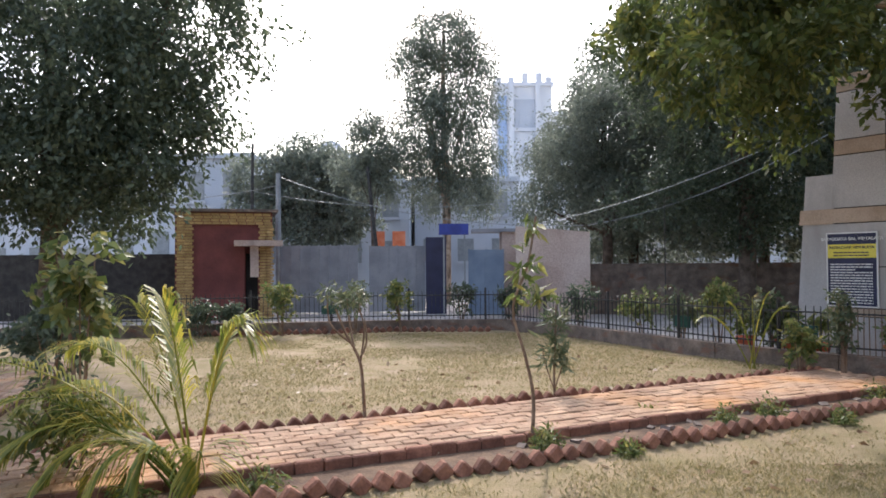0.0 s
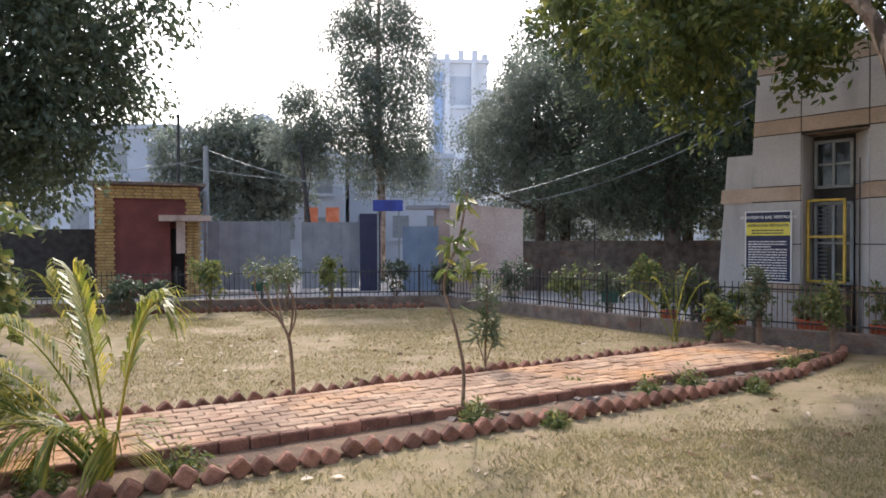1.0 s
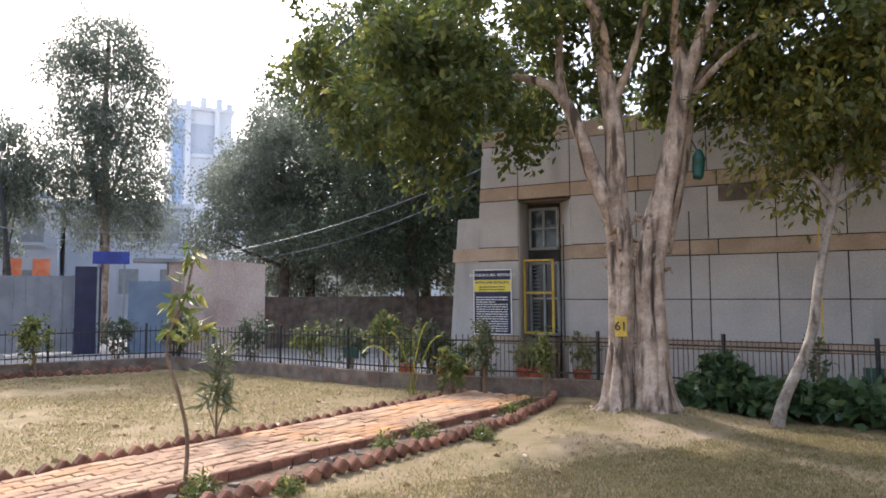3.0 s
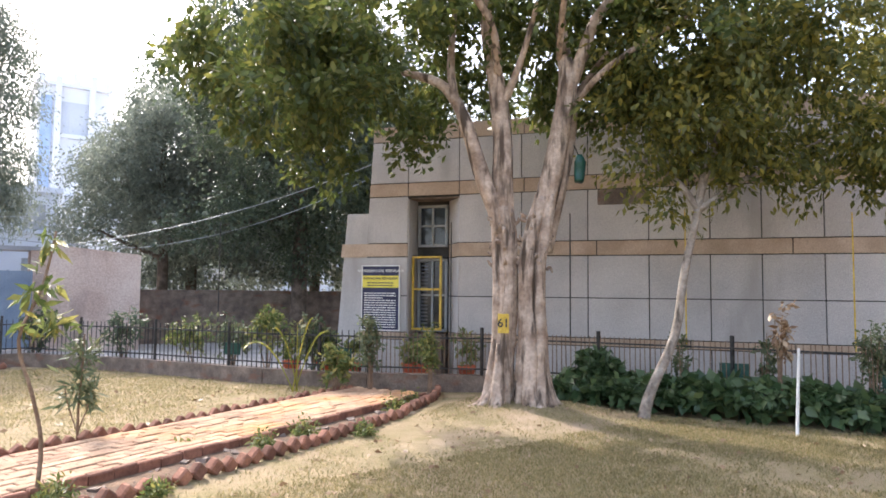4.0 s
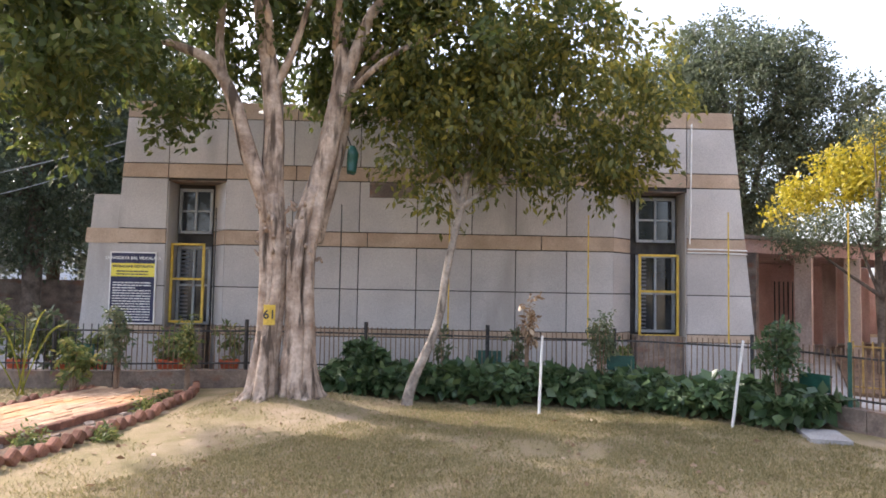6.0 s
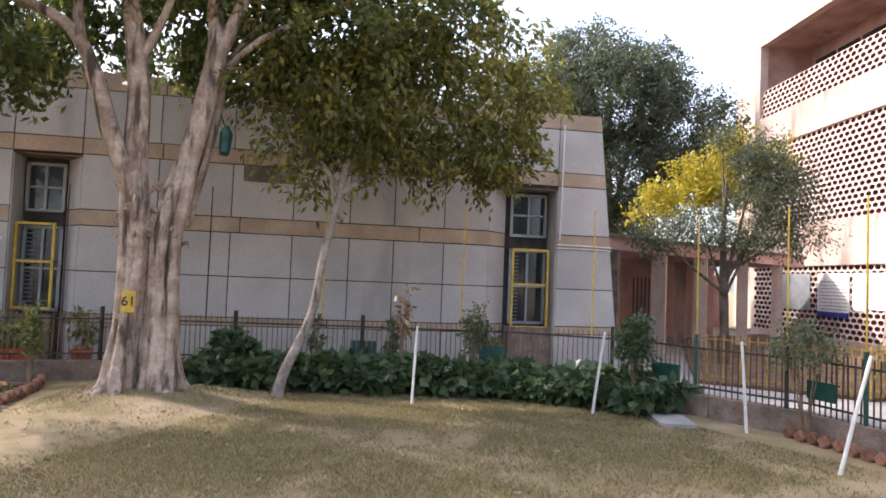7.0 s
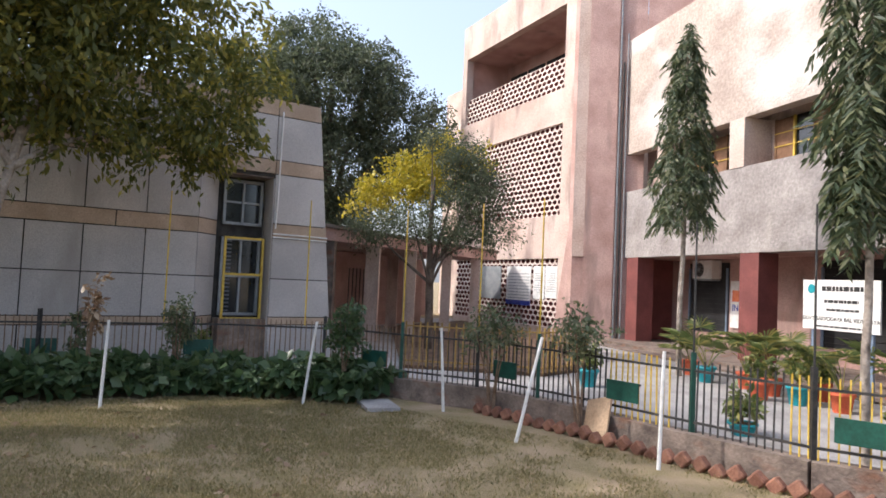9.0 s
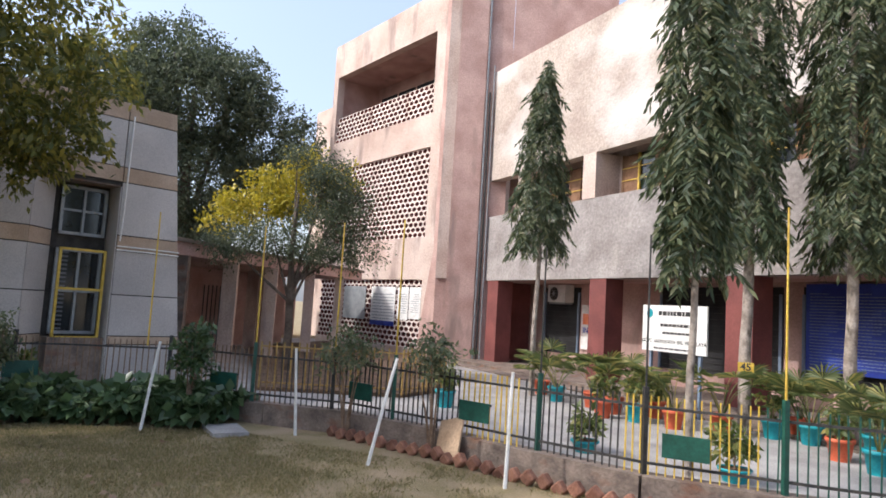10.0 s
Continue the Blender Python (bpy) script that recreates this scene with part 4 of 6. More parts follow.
for o in (-0.04, 1.24):
    for i in range(50):
        s = -3.1 + i * 0.235
        part("edge_brick", edge, None, path).matrix_world = Matrix.Translation(pt(s, o, -0.055 + random.uniform(-0.012, 0.008) - (0.02 if o > 1 else 0))) @ pose(0, 0, 0, random.uniform(-4, 4), 0, prot + random.uniform(-3, 3))
side_path = empty("side_path", "narrow worn red brick path beside the lawn", "path", kind="structure")
SP0, SP1 = Vector((-3.9, 4.2, 0)), Vector((-6.2, 11.5, 0))
sd = (SP1 - SP0).normalized()
sn = Vector((-sd.y, sd.x, 0))
srot = math.degrees(math.atan2(sd.y, sd.x))
part("bed", Geo().prism([SP0 + Vector((0, 0, 0.05)), SP1 + Vector((0, 0, 0.05)), SP1 + sn * 1.2 + Vector((0, 0, 0.05)), SP0 + sn * 1.2 + Vector((0, 0, 0.05))],
                        [SP0 - Vector((0, 0, 0.1)), SP1 - Vector((0, 0, 0.1)), SP1 + sn * 1.2 - Vector((0, 0, 0.1)), SP0 + sn * 1.2 - Vector((0, 0, 0.1))]), M_SOIL, side_path)
for r in range(10):
    for i in range(29):
        q = SP0 + sd * (0.12 + i * 0.245 + (0.12 if r % 2 else 0)) + sn * (0.06 + r * 0.12)
        part("brick", pb, None, side_path).matrix_world = Matrix.Translation(q + Vector((0, 0, 0.03 + random.uniform(-0.006, 0.006)))) @ pose(0, 0, 0, random.uniform(-2, 2), random.uniform(-2, 2), srot + random.uniform(-2, 2))

def tooth_mesh():
    """The corner of a brick set on edge, worn round at the tip."""
    bm = bmesh.new()
    bmesh.ops.create_cube(bm, size=1, matrix=Matrix.Diagonal((0.126, 0.1, 0.126, 1)))
    bmesh.ops.bevel(bm, geom=list(bm.edges), offset=0.016, segments=1, affect="EDGES")
    bmesh.ops.rotate(bm, verts=bm.verts, matrix=Euler((0, radians(45), 0)).to_matrix())
    me = bpy.data.meshes.new("tooth_brick")
    bm.to_mesh(me)
    bm.free()
    me.materials.append(M_BRICK)
    return me
tooth = tooth_mesh()
def teeth(label, pts, seed):
    rng = random.Random(seed)
    e = empty("brick_edging", label, "edging", kind="structure")
    for x, y, a in along(pts, 0.17):
        part("tooth_brick", tooth, None, e).matrix_world = pose(x + rng.uniform(-0.012, 0.012), y + rng.uniform(-0.012, 0.012), 0.056 + rng.uniform(-0.024, 0.018) + ground_height(x, y), rng.uniform(-9, 9), rng.uniform(-8, 8), math.degrees(a) + rng.uniform(-7, 7))
p2 = lambda s, o: (pt(s, o, 0).x, pt(s, o, 0).y)
teeth("dog-tooth red brick edging along the lawn", [p2(-2.2, 1.36), p2(1.5, 1.44), p2(4.2, 1.5), p2(7.0, 1.42), p2(8.6, 1.36)], 1)
teeth("dog-tooth red brick edging beside the path", [p2(-3.0, -0.62), p2(2.0, -0.58), p2(5.0, -0.6), p2(7.0, -0.56), p2(8.3, -0.3), p2(9.2, 0.1)], 2)
teeth("broken red brick edging along the railing kerb", [(9.1, -0.35), (8.08, -1.2), (6.95, -2.1), (6.08, -2.85), (5.22, -4.1)], 3)
teeth("red brick edging along the far kerb", [(-5.5, 15.6), (-1.2, 16.3), (1.2, 16.3)], 4)
soil = Geo().prism([pt(-3.2, -0.56, 0.03), pt(8.0, -0.5, 0.03), pt(8.0, -0.08, 0.03), pt(-3.2, -0.08, 0.03)], [pt(-3.2, -0.56, -0.1), pt(8.0, -0.5, -0.1), pt(8.0, -0.08, -0.1), pt(-3.2, -0.08, -0.1)])
solid("planting_bed", soil, M_SOIL, "bare dark soil strip beside the brick path", "soil", "structure")

# ---- trees ----
def bend(*pts):
    """A smooth run through the given (x, y, z, radius) rows."""
    out, rad = [], []
    n = len(pts)
    for i in range(n - 1):
        p0, p1, p2_, p3 = (Vector(pts[max(0, min(n - 1, k))][:3]) for k in (i - 1, i, i + 1, i + 2))
        for k in range(4):
            t = k / 4
            out.append(0.5 * ((2 * p1) + (p2_ - p0) * t + (2 * p0 - 5 * p1 + 4 * p2_ - p3) * t * t + (3 * p1 - p0 - 3 * p2_ + p3) * t ** 3))
            rad.append(pts[i][3] * (1 - t) + pts[i + 1][3] * t)
    return out + [Vector(pts[-1][:3])], rad + [pts[-1][3]]

# view-right and view-away axes seen from the lawn, for placing limbs of the fig
FB = Vector((6.6, 6.9, 0))
fr, fa = Vector((0.72, -0.69, 0)), Vector((0.69, 0.72, 0))
def fg(r, a, z, rad):
    q = fr * r + fa * a
    return (q.x, q.y, z, rad)
def fluted(rows, strands, seed, twist=0.5):
    """A stem of fused aerial roots: a core and strands that wind round it."""
    q = random.Random(seed)
    out = [bend(*[fg(r, a, z, rad * 0.66) for r, a, z, rad in rows])]
    for k in range(strands):
        th = 2 * math.pi * k / strands + q.uniform(-0.3, 0.3)
        turn = q.uniform(-twist, twist)
        lo, hi = (0, len(rows) - 1) if k % 3 else (q.randint(0, 1), len(rows) - 2)
        line = []
        for i in range(lo, hi + 1):
            r, a, z, rad = rows[i]
            w_ = th + turn * z + q.uniform(-0.12, 0.12)
            line.append(fg(r + rad * 0.72 * math.cos(w_), a + rad * 0.72 * math.sin(w_), z + q.uniform(-0.05, 0.05) * (0 < i), rad * q.uniform(0.27, 0.44)))
        out.append(bend(*line))
    return out
FIG_L = [(-0.37, 0.02, -0.05, 0.24), (-0.35, 0, 0.4, 0.18), (-0.32, 0, 1.0, 0.155), (-0.30, 0, 1.5, 0.155), (-0.30, 0, 2.0, 0.165), (-0.325, 0, 2.45, 0.165), (-0.34, 0.02, 2.8, 0.15)]
FIG_R = [(0.10, -0.05, -0.05, 0.33), (0.10, -0.05, 0.4, 0.24), (0.10, -0.04, 1.0, 0.19), (0.09, -0.02, 1.5, 0.185), (0.09, 0, 2.0, 0.19), (0.17, 0, 2.5, 0.185), (0.27, 0, 2.95, 0.15)]
fig = fluted(FIG_L, 9, 5) + fluted(FIG_R, 12, 6)
fig += [bend(fg(-0.32, 0.02, 2.5, 0.15), fg(-0.33, 0.02, 3.0, 0.145), fg(-0.33, 0.03, 3.7, 0.14), fg(-0.41, 0.05, 4.5, 0.13), fg(-0.56, 0.1, 5.3, 0.1), fg(-0.65, 0.2, 6.4, 0.05)),
        bend(fg(-0.36, 0, 2.45, 0.1), fg(-0.45, -0.02, 2.85, 0.115), fg(-0.65, 0, 3.36, 0.115), fg(-0.85, 0.05, 4.0, 0.105), fg(-1.05, 0.1, 4.42, 0.085), fg(-1.38, 0.1, 4.7, 0.065), fg(-2.4, 0.2, 5.0, 0.03)),
        bend(fg(-1.0, 0.1, 4.3, 0.07), fg(-1.1, 0.15, 4.9, 0.055), fg(-1.05, 0.2, 5.8, 0.03)),
        bend(fg(-0.38, 0.05, 4.2, 0.07), fg(-0.1, -0.1, 4.8, 0.05), fg(0.15, -0.3, 5.6, 0.03)),
        bend(fg(0.2, 0, 2.6, 0.14), fg(0.27, 0, 2.95, 0.145), fg(0.36, 0, 3.35, 0.14), fg(0.44, 0, 3.75, 0.135), fg(0.56, 0, 4.5, 0.14), fg(0.5, 0.05, 5.1, 0.09), fg(0.40, 0.1, 6.2, 0.05)),
        bend(fg(0.55, 0, 4.4, 0.12), fg(0.75, 0.0, 4.9, 0.09), fg(0.99, 0.0, 5.5, 0.07), fg(1.6, 0.1, 6.3, 0.03)),
        bend(fg(0.3, 0.2, 2.2, 0.06), fg(0.42, 0.24, 2.8, 0.065), fg(0.62, 0.25, 3.74, 0.06), fg(0.74, 0.25, 4.5, 0.05), fg(1.3, 0.1, 5.2, 0.03)),
        bend(fg(0.6, 0.2, 4.2, 0.05), fg(1.1, -0.2, 4.7, 0.045), fg(2.2, -0.5, 5.3, 0.02)),
        bend(fg(-0.4, 0.1, 4.6, 0.06), fg(-0.5, -0.6, 5.3, 0.05), fg(-1.2, -1.0, 6.0, 0.03)),
        bend(fg(0.45, 0, 4.9, 0.05), fg(0.5, -0.6, 5.5, 0.04), fg(0.7, -1.3, 6.2, 0.02))]
rv = random.Random(18)
for k in range(17):
    a = 2 * math.pi * k / 17 + rv.uniform(-0.15, 0.15)
    ca, sa = math.cos(a), math.sin(a)
    cx, cy = (fr * (-0.3 if ca * fr.x + sa * fr.y < -0.2 else 0.1)).xy
    reach, top = rv.uniform(0.36, 0.62), rv.uniform(0.5, 1.1)
    fig.append(bend((cx + 0.13 * ca, cy + 0.13 * sa, top, 0.045), (cx + 0.2 * ca, cy + 0.2 * sa, top * 0.5, 0.06), (cx + 0.3 * ca, cy + 0.3 * sa, 0.14, 0.06), (cx + reach * ca, cy + reach * sa, 0.03, 0.035), (cx + reach * 1.35 * math.cos(a + 0.2), cy + reach * 1.35 * math.sin(a + 0.2), -0.06, 0.02)))
rk = random.Random(8)
for k in range(44):
    z = rk.uniform(1.9, 2.75)
    a = rk.uniform(2.6, 6.8) if k % 4 else rk.uniform(0, 6.28)
    r0 = rk.choice((-0.31, 0.13))
    n_r, n_a = math.cos(a), math.sin(a)
    e0, e1, e2 = 0.15, 0.2, rk.uniform(0.2, 0.25)
    fig.append(bend(fg(r0 + e0 * n_r, e0 * n_a, z, 0.028), fg(r0 + e1 * n_r, e1 * n_a, z + 0.03, 0.022), fg(r0 + e2 * n_r, e2 * n_a, z + rk.uniform(-0.06, 0.09), 0.01)))
BIG = [(-3.6, 0.3, 4.9, 1.5, 1.5, 0.9), (-2.2, 0.2, 5.6, 1.7, 1.6, 1.1), (-0.6, 0.0, 6.2, 1.5, 1.5, 0.8), (1.2, 0.0, 6.1, 1.5, 1.4, 0.7), (2.6, -0.3, 5.6, 1.5, 1.5, 1.1), (-4.4, 0.6, 5.9, 1.5, 1.5, 1.1),
       (-2.6, -1.2, 4.6, 1.2, 1.0, 0.7), (0.2, -1.4, 5.9, 1.2, 0.9, 0.5), (-1.6, 0.4, 3.9, 0.9, 0.6, 0.5), (-3.0, 0.8, 3.9, 0.9, 0.8, 0.5), (2.2, 0.9, 5.2, 1.5, 1.1, 0.9), (0.7, 1.0, 5.6, 1.3, 1.0, 0.8),
       (-0.1, 1.0, 5.0, 1.1, 0.7, 0.55), (-1.1, 0.8, 4.8, 1.0, 0.7, 0.55), (0.9, 1.1, 4.75, 1.0, 0.6, 0.5), (1.6, 0.9, 4.5, 0.9, 0.6, 0.45), (-0.6, 1.2, 5.6, 1.3, 0.8, 0.6), (0.2, 0.5, 5.5, 1.2, 0.8, 0.5)]
def turned(bl):
    return [((fr * r + fa * a).x, (fr * r + fa * a).y, z, (rr + ra) / 2, (rr + ra) / 2, rz) for r, a, z, rr, ra, rz in bl]
tree("fig_tree", "large fig tree with pale fused trunks and a dense crown", tuple(FB), fig, turned(BIG), 37000, 0.14, L_FICUS, M_BARK, 11, 2.0, 0.42, per=130)
plate = empty("tree_number", "yellow painted number patch on the fig trunk", "sign", (0, 0, 0))
nrm = -fa
pc = FB + fr * -0.31 - fa * 0.185 + Vector((0, 0, 1.22))
nr = Matrix(((fr.x, 0, nrm.x, 0), (fr.y, 0, nrm.y, 0), (0, 1, 0, 0), (0, 0, 0, 1)))
o = part("patch", Geo().box(-0.075, -0.13, -0.06, 0.075, 0.13, 0.0), M_YELL, plate)
o.matrix_world = Matrix.Translation(pc) @ nr
o = part("number", text_mesh("61", 0.16, M_BLACK, "number"), M_BLACK, plate)
o.matrix_world = Matrix.Translation(pc + nrm * 0.003) @ nr

bag = empty('hanging_bag', 'teal cloth bag tied high on the fig trunk', 'bag', FB + fr * 0.72 + fa * 0.12 + Vector((0, 0, 3.35)))
part('sack', Geo().tube(*bend((0, 0, 0.22, 0.04), (0.02, 0, 0.12, 0.09), (0.03, 0.02, -0.02, 0.085), (0, 0, -0.16, 0.07)), 10, 0.5), M_GREEN, bag, smooth=True)
part('cord', Geo().tube([(0, 0, 0.2), (-0.05, 0.04, 0.35)], [0.01, 0.01], 5), M_BLACK, bag)
T2 = Vector((7.6, 5.75, 0))
t2 = [bend(fg(0, 0, -0.05, 0.1), fg(0.1, 0, 0.35, 0.075), fg(0.42, 0, 1.1, 0.058), fg(0.55, 0, 1.9, 0.052), fg(0.72, 0, 2.7, 0.05), fg(0.85, 0, 3.3, 0.055), fg(1.2, 0, 4.2, 0.03)),
      bend(fg(0.74, 0, 2.75, 0.05), fg(0.4, 0, 3.2, 0.035), fg(-0.3, 0, 3.6, 0.015)), bend(fg(0.74, 0, 2.75, 0.05), fg(1.4, 0, 3.2, 0.035), fg(2.4, 0, 3.7, 0.015))]
B2 = [(0.9, 0, 4.1, 1.1, 1.1, 0.8), (1.9, 0, 4.2, 1.2, 1.1, 0.9), (2.9, -0.1, 4.0, 0.9, 0.9, 0.8), (0.0, 0, 3.9, 0.8, 0.7, 0.6), (1.4, 0, 3.3, 0.7, 0.6, 0.4), (2.6, -0.2, 3.2, 0.6, 0.6, 0.5), (3.1, -0.2, 3.5, 0.6, 0.6, 0.5), (1.0, 0, 3.5, 0.8, 0.7, 0.4), (0.3, 0, 3.0, 0.6, 0.4, 0.35), (3.3, -0.2, 4.6, 0.9, 0.8, 0.7), (2.0, 0, 5.1, 1.4, 1.2, 0.8), (0.6, 0, 5.0, 1.2, 1.0, 0.8)]
tree("leaning_tree", "slender leaning tree with drooping olive-green crown", tuple(T2), t2, turned(B2), 20000, 0.12, L_OLIVE, M_BARKG, 12, 2.2, 0.3, 0.6, per=52)

def simple_tree(name, label, base, h, r, blobs, count, leaf, lm, bark, seed, **kw):
    st = [bend((0, 0, -0.05, r), (0.05, 0, h * 0.35, r * 0.8), (-0.05, 0.05, h * 0.7, r * 0.55), (0, 0, h, r * 0.2))]
    rng = random.Random(seed)
    for b in blobs:
        z0 = h * rng.uniform(0.35, 0.6)
        st.append(bend((0, 0, z0, r * 0.4), (b[0] * 0.5, b[1] * 0.5, (z0 + b[2]) / 2, r * 0.25), (b[0] * 0.95, b[1] * 0.95, b[2], r * 0.08)))
    return tree(name, label, (*base, 0), st, blobs, count, leaf, lm, bark, seed, **kw)
simple_tree("broadleaf_tree", "dense dark broadleaf tree with hanging branches", (-8.0, 13.6), 6.5, 0.26,
            [(0, 0, 5.5, 2.5, 2.5, 1.8), (2.0, -1.0, 5.0, 1.7, 1.7, 1.5), (3.0, -1.0, 6.3, 1.6, 1.6, 1.2), (0.5, -1.5, 3.6, 1.7, 1.5, 1.1), (-2.0, -1, 4.5, 2, 2, 1.6), (0.5, 0, 7.6, 2.6, 2.4, 1.5), (2.3, -1.2, 3.5, 1.0, 1.0, 0.8), (3.4, -0.8, 7.6, 1.2, 1.2, 0.9), (-1.5, -2, 2.9, 1.4, 1.2, 0.9), (1.2, -0.5, 2.9, 1.5, 1.3, 0.7), (2.6, -0.6, 4.4, 1.3, 1.3, 0.9), (-3.5, -2, 5.5, 2.2, 2.2, 2.0)], 80000, 0.135, L_DARK, M_BARKD, 21, clump=0.45, droop=0.5)
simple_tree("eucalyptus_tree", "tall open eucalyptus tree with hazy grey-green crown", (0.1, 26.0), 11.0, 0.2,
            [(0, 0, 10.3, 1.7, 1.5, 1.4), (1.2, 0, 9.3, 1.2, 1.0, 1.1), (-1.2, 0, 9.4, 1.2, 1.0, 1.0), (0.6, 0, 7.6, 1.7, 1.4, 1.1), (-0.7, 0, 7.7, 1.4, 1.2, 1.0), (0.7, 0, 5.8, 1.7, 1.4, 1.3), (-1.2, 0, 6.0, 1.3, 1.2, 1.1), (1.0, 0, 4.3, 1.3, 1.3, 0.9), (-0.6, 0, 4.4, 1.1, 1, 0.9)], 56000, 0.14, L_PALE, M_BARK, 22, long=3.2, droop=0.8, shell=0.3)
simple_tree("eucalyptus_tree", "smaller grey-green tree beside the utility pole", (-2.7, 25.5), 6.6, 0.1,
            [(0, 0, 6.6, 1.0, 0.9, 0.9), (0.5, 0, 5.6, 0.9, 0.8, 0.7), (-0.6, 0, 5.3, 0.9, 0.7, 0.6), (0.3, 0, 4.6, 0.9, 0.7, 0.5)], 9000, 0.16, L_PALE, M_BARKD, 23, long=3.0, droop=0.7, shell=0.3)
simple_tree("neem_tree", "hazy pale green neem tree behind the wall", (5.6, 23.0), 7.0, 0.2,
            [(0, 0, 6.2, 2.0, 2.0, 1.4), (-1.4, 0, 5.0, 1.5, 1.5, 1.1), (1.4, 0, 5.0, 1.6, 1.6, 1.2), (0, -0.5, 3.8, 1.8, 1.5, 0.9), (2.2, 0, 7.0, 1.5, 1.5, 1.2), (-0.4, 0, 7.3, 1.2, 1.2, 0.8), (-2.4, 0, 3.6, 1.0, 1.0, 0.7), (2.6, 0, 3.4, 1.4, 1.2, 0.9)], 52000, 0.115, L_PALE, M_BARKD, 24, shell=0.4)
simple_tree("broadleaf_tree", "tall dark leafy tree beside the hall", (8.4, 18.6), 9.0, 0.26,
            [(0, 0, 8.2, 2.4, 2.2, 1.8), (-1.6, 0, 6.6, 1.8, 1.8, 1.4), (1.4, 0, 6.0, 2.0, 1.8, 1.6), (-0.6, -0.5, 4.6, 1.9, 1.6, 1.1), (1.2, 0, 4.0, 1.8, 1.6, 1.1), (-1.8, 0, 9.0, 1.6, 1.6, 1.2), (0.6, 0, 10.2, 1.9, 1.9, 1.2), (2.8, 0, 8.5, 1.8, 1.8, 1.6), (0.4, 0, 2.7, 1.4, 1.2, 0.7), (-2.4, 0, 3.4, 1.4, 1.2, 0.8), (3.0, 0, 5.0, 1.6, 1.6, 1.6), (-3.0, 0, 7.6, 1.3, 1.3, 1.0)], 80000, 0.13, L_DARK, M_BARKD, 25, clump=0.45)
simple_tree("broadleaf_tree", "large dark green tree behind the hall", (29.0, 5.6), 10.0, 0.35,
            [(0, 0, 9.5, 3.2, 3.2, 2.2), (-1.0, 2.5, 8.0, 2.6, 2.6, 2.0), (0, -3.0, 8.0, 2.2, 2.2, 1.8), (0, 0, 6.0, 3.0, 3.0, 1.8), (0, -4.0, 6.5, 1.8, 1.8, 1.5), (0, 3.5, 10.0, 2.4, 2.4, 1.6), (0, 1, 11.6, 2.0, 2.0, 1.2), (0, -1.6, 10.6, 1.6, 1.6, 1.2), (-1, 0.5, 4.0, 2.4, 2.6, 1.4)], 90000, 0.17, L_NEEM, M_BARKD, 26)
simple_tree("broadleaf_tree", "large green tree rising behind the hall roof", (21.0, 13.0), 9.0, 0.3,
            [(0, 0, 8.0, 3.0, 3.0, 2.0), (2, -2, 7.0, 2.4, 2.4, 1.8), (-2, 2, 7.0, 2.6, 2.6, 1.8), (-4.5, 4.5, 7.5, 2.4, 2.4, 1.6)], 14000, 0.2, L_NEEM, M_BARKD, 27)
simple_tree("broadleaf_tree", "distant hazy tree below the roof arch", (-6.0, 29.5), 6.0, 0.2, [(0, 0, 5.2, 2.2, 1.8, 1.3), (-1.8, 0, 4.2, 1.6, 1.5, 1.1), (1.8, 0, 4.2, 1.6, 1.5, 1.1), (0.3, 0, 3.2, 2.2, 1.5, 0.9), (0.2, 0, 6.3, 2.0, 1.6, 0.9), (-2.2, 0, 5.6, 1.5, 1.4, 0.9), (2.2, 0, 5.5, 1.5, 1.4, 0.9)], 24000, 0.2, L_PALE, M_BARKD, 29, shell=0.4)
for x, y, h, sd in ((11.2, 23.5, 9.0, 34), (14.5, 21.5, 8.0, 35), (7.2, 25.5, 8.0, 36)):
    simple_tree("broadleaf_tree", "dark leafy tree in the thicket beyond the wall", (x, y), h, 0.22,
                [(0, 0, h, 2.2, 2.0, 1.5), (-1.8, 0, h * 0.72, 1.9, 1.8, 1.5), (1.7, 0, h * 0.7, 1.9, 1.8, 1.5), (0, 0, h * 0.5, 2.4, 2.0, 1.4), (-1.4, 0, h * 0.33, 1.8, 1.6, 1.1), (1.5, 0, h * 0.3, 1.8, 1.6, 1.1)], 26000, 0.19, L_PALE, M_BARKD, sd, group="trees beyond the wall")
YT = (15.6, 0.55)
simple_tree("yellow_tree", "small spreading tree with feathery grey-green leaves", YT, 4.0, 0.1,
            [(0, -0.8, 3.5, 0.8, 0.9, 0.5), (0, 0.5, 3.0, 0.8, 0.9, 0.4), (0, -1.35, 2.9, 0.7, 0.7, 0.5), (0, 1.45, 2.75, 0.6, 0.6, 0.35), (0, -0.2, 2.7, 0.9, 1.0, 0.3), (0, -0.6, 4.4, 0.6, 0.7, 0.5), (0, -1.1, 3.95, 0.5, 0.6, 0.45), (0.1, 0.1, 4.9, 0.35, 0.4, 0.3)], 17000, 0.085, L_NEEM, M_BARKD, 28, clump=0.3, shell=0.2, long=2.8)
c, a = cloud([(0.2, 1.2, 3.75, 0.6, 0.8, 0.45), (0.1, 0.5, 4.25, 0.6, 0.7, 0.45), (0, 1.7, 3.4, 0.45, 0.5, 0.3), (0.1, -0.15, 4.8, 0.4, 0.5, 0.4), (0.1, 0.1, 3.85, 0.6, 0.8, 0.35), (0.1, -0.9, 4.5, 0.4, 0.5, 0.35)], 6500, 31, 0.28, 28, 0.2)
yt = empty("yellow_shrub_tree", "bright yellow-leaved tree top behind the canopy", "tree", (YT[0] + 0.8, YT[1], 0))
part("crown", leaves("crown", c, a, 0.1, L_YEL, 0.2, 1.8, 31), L_YEL, yt)
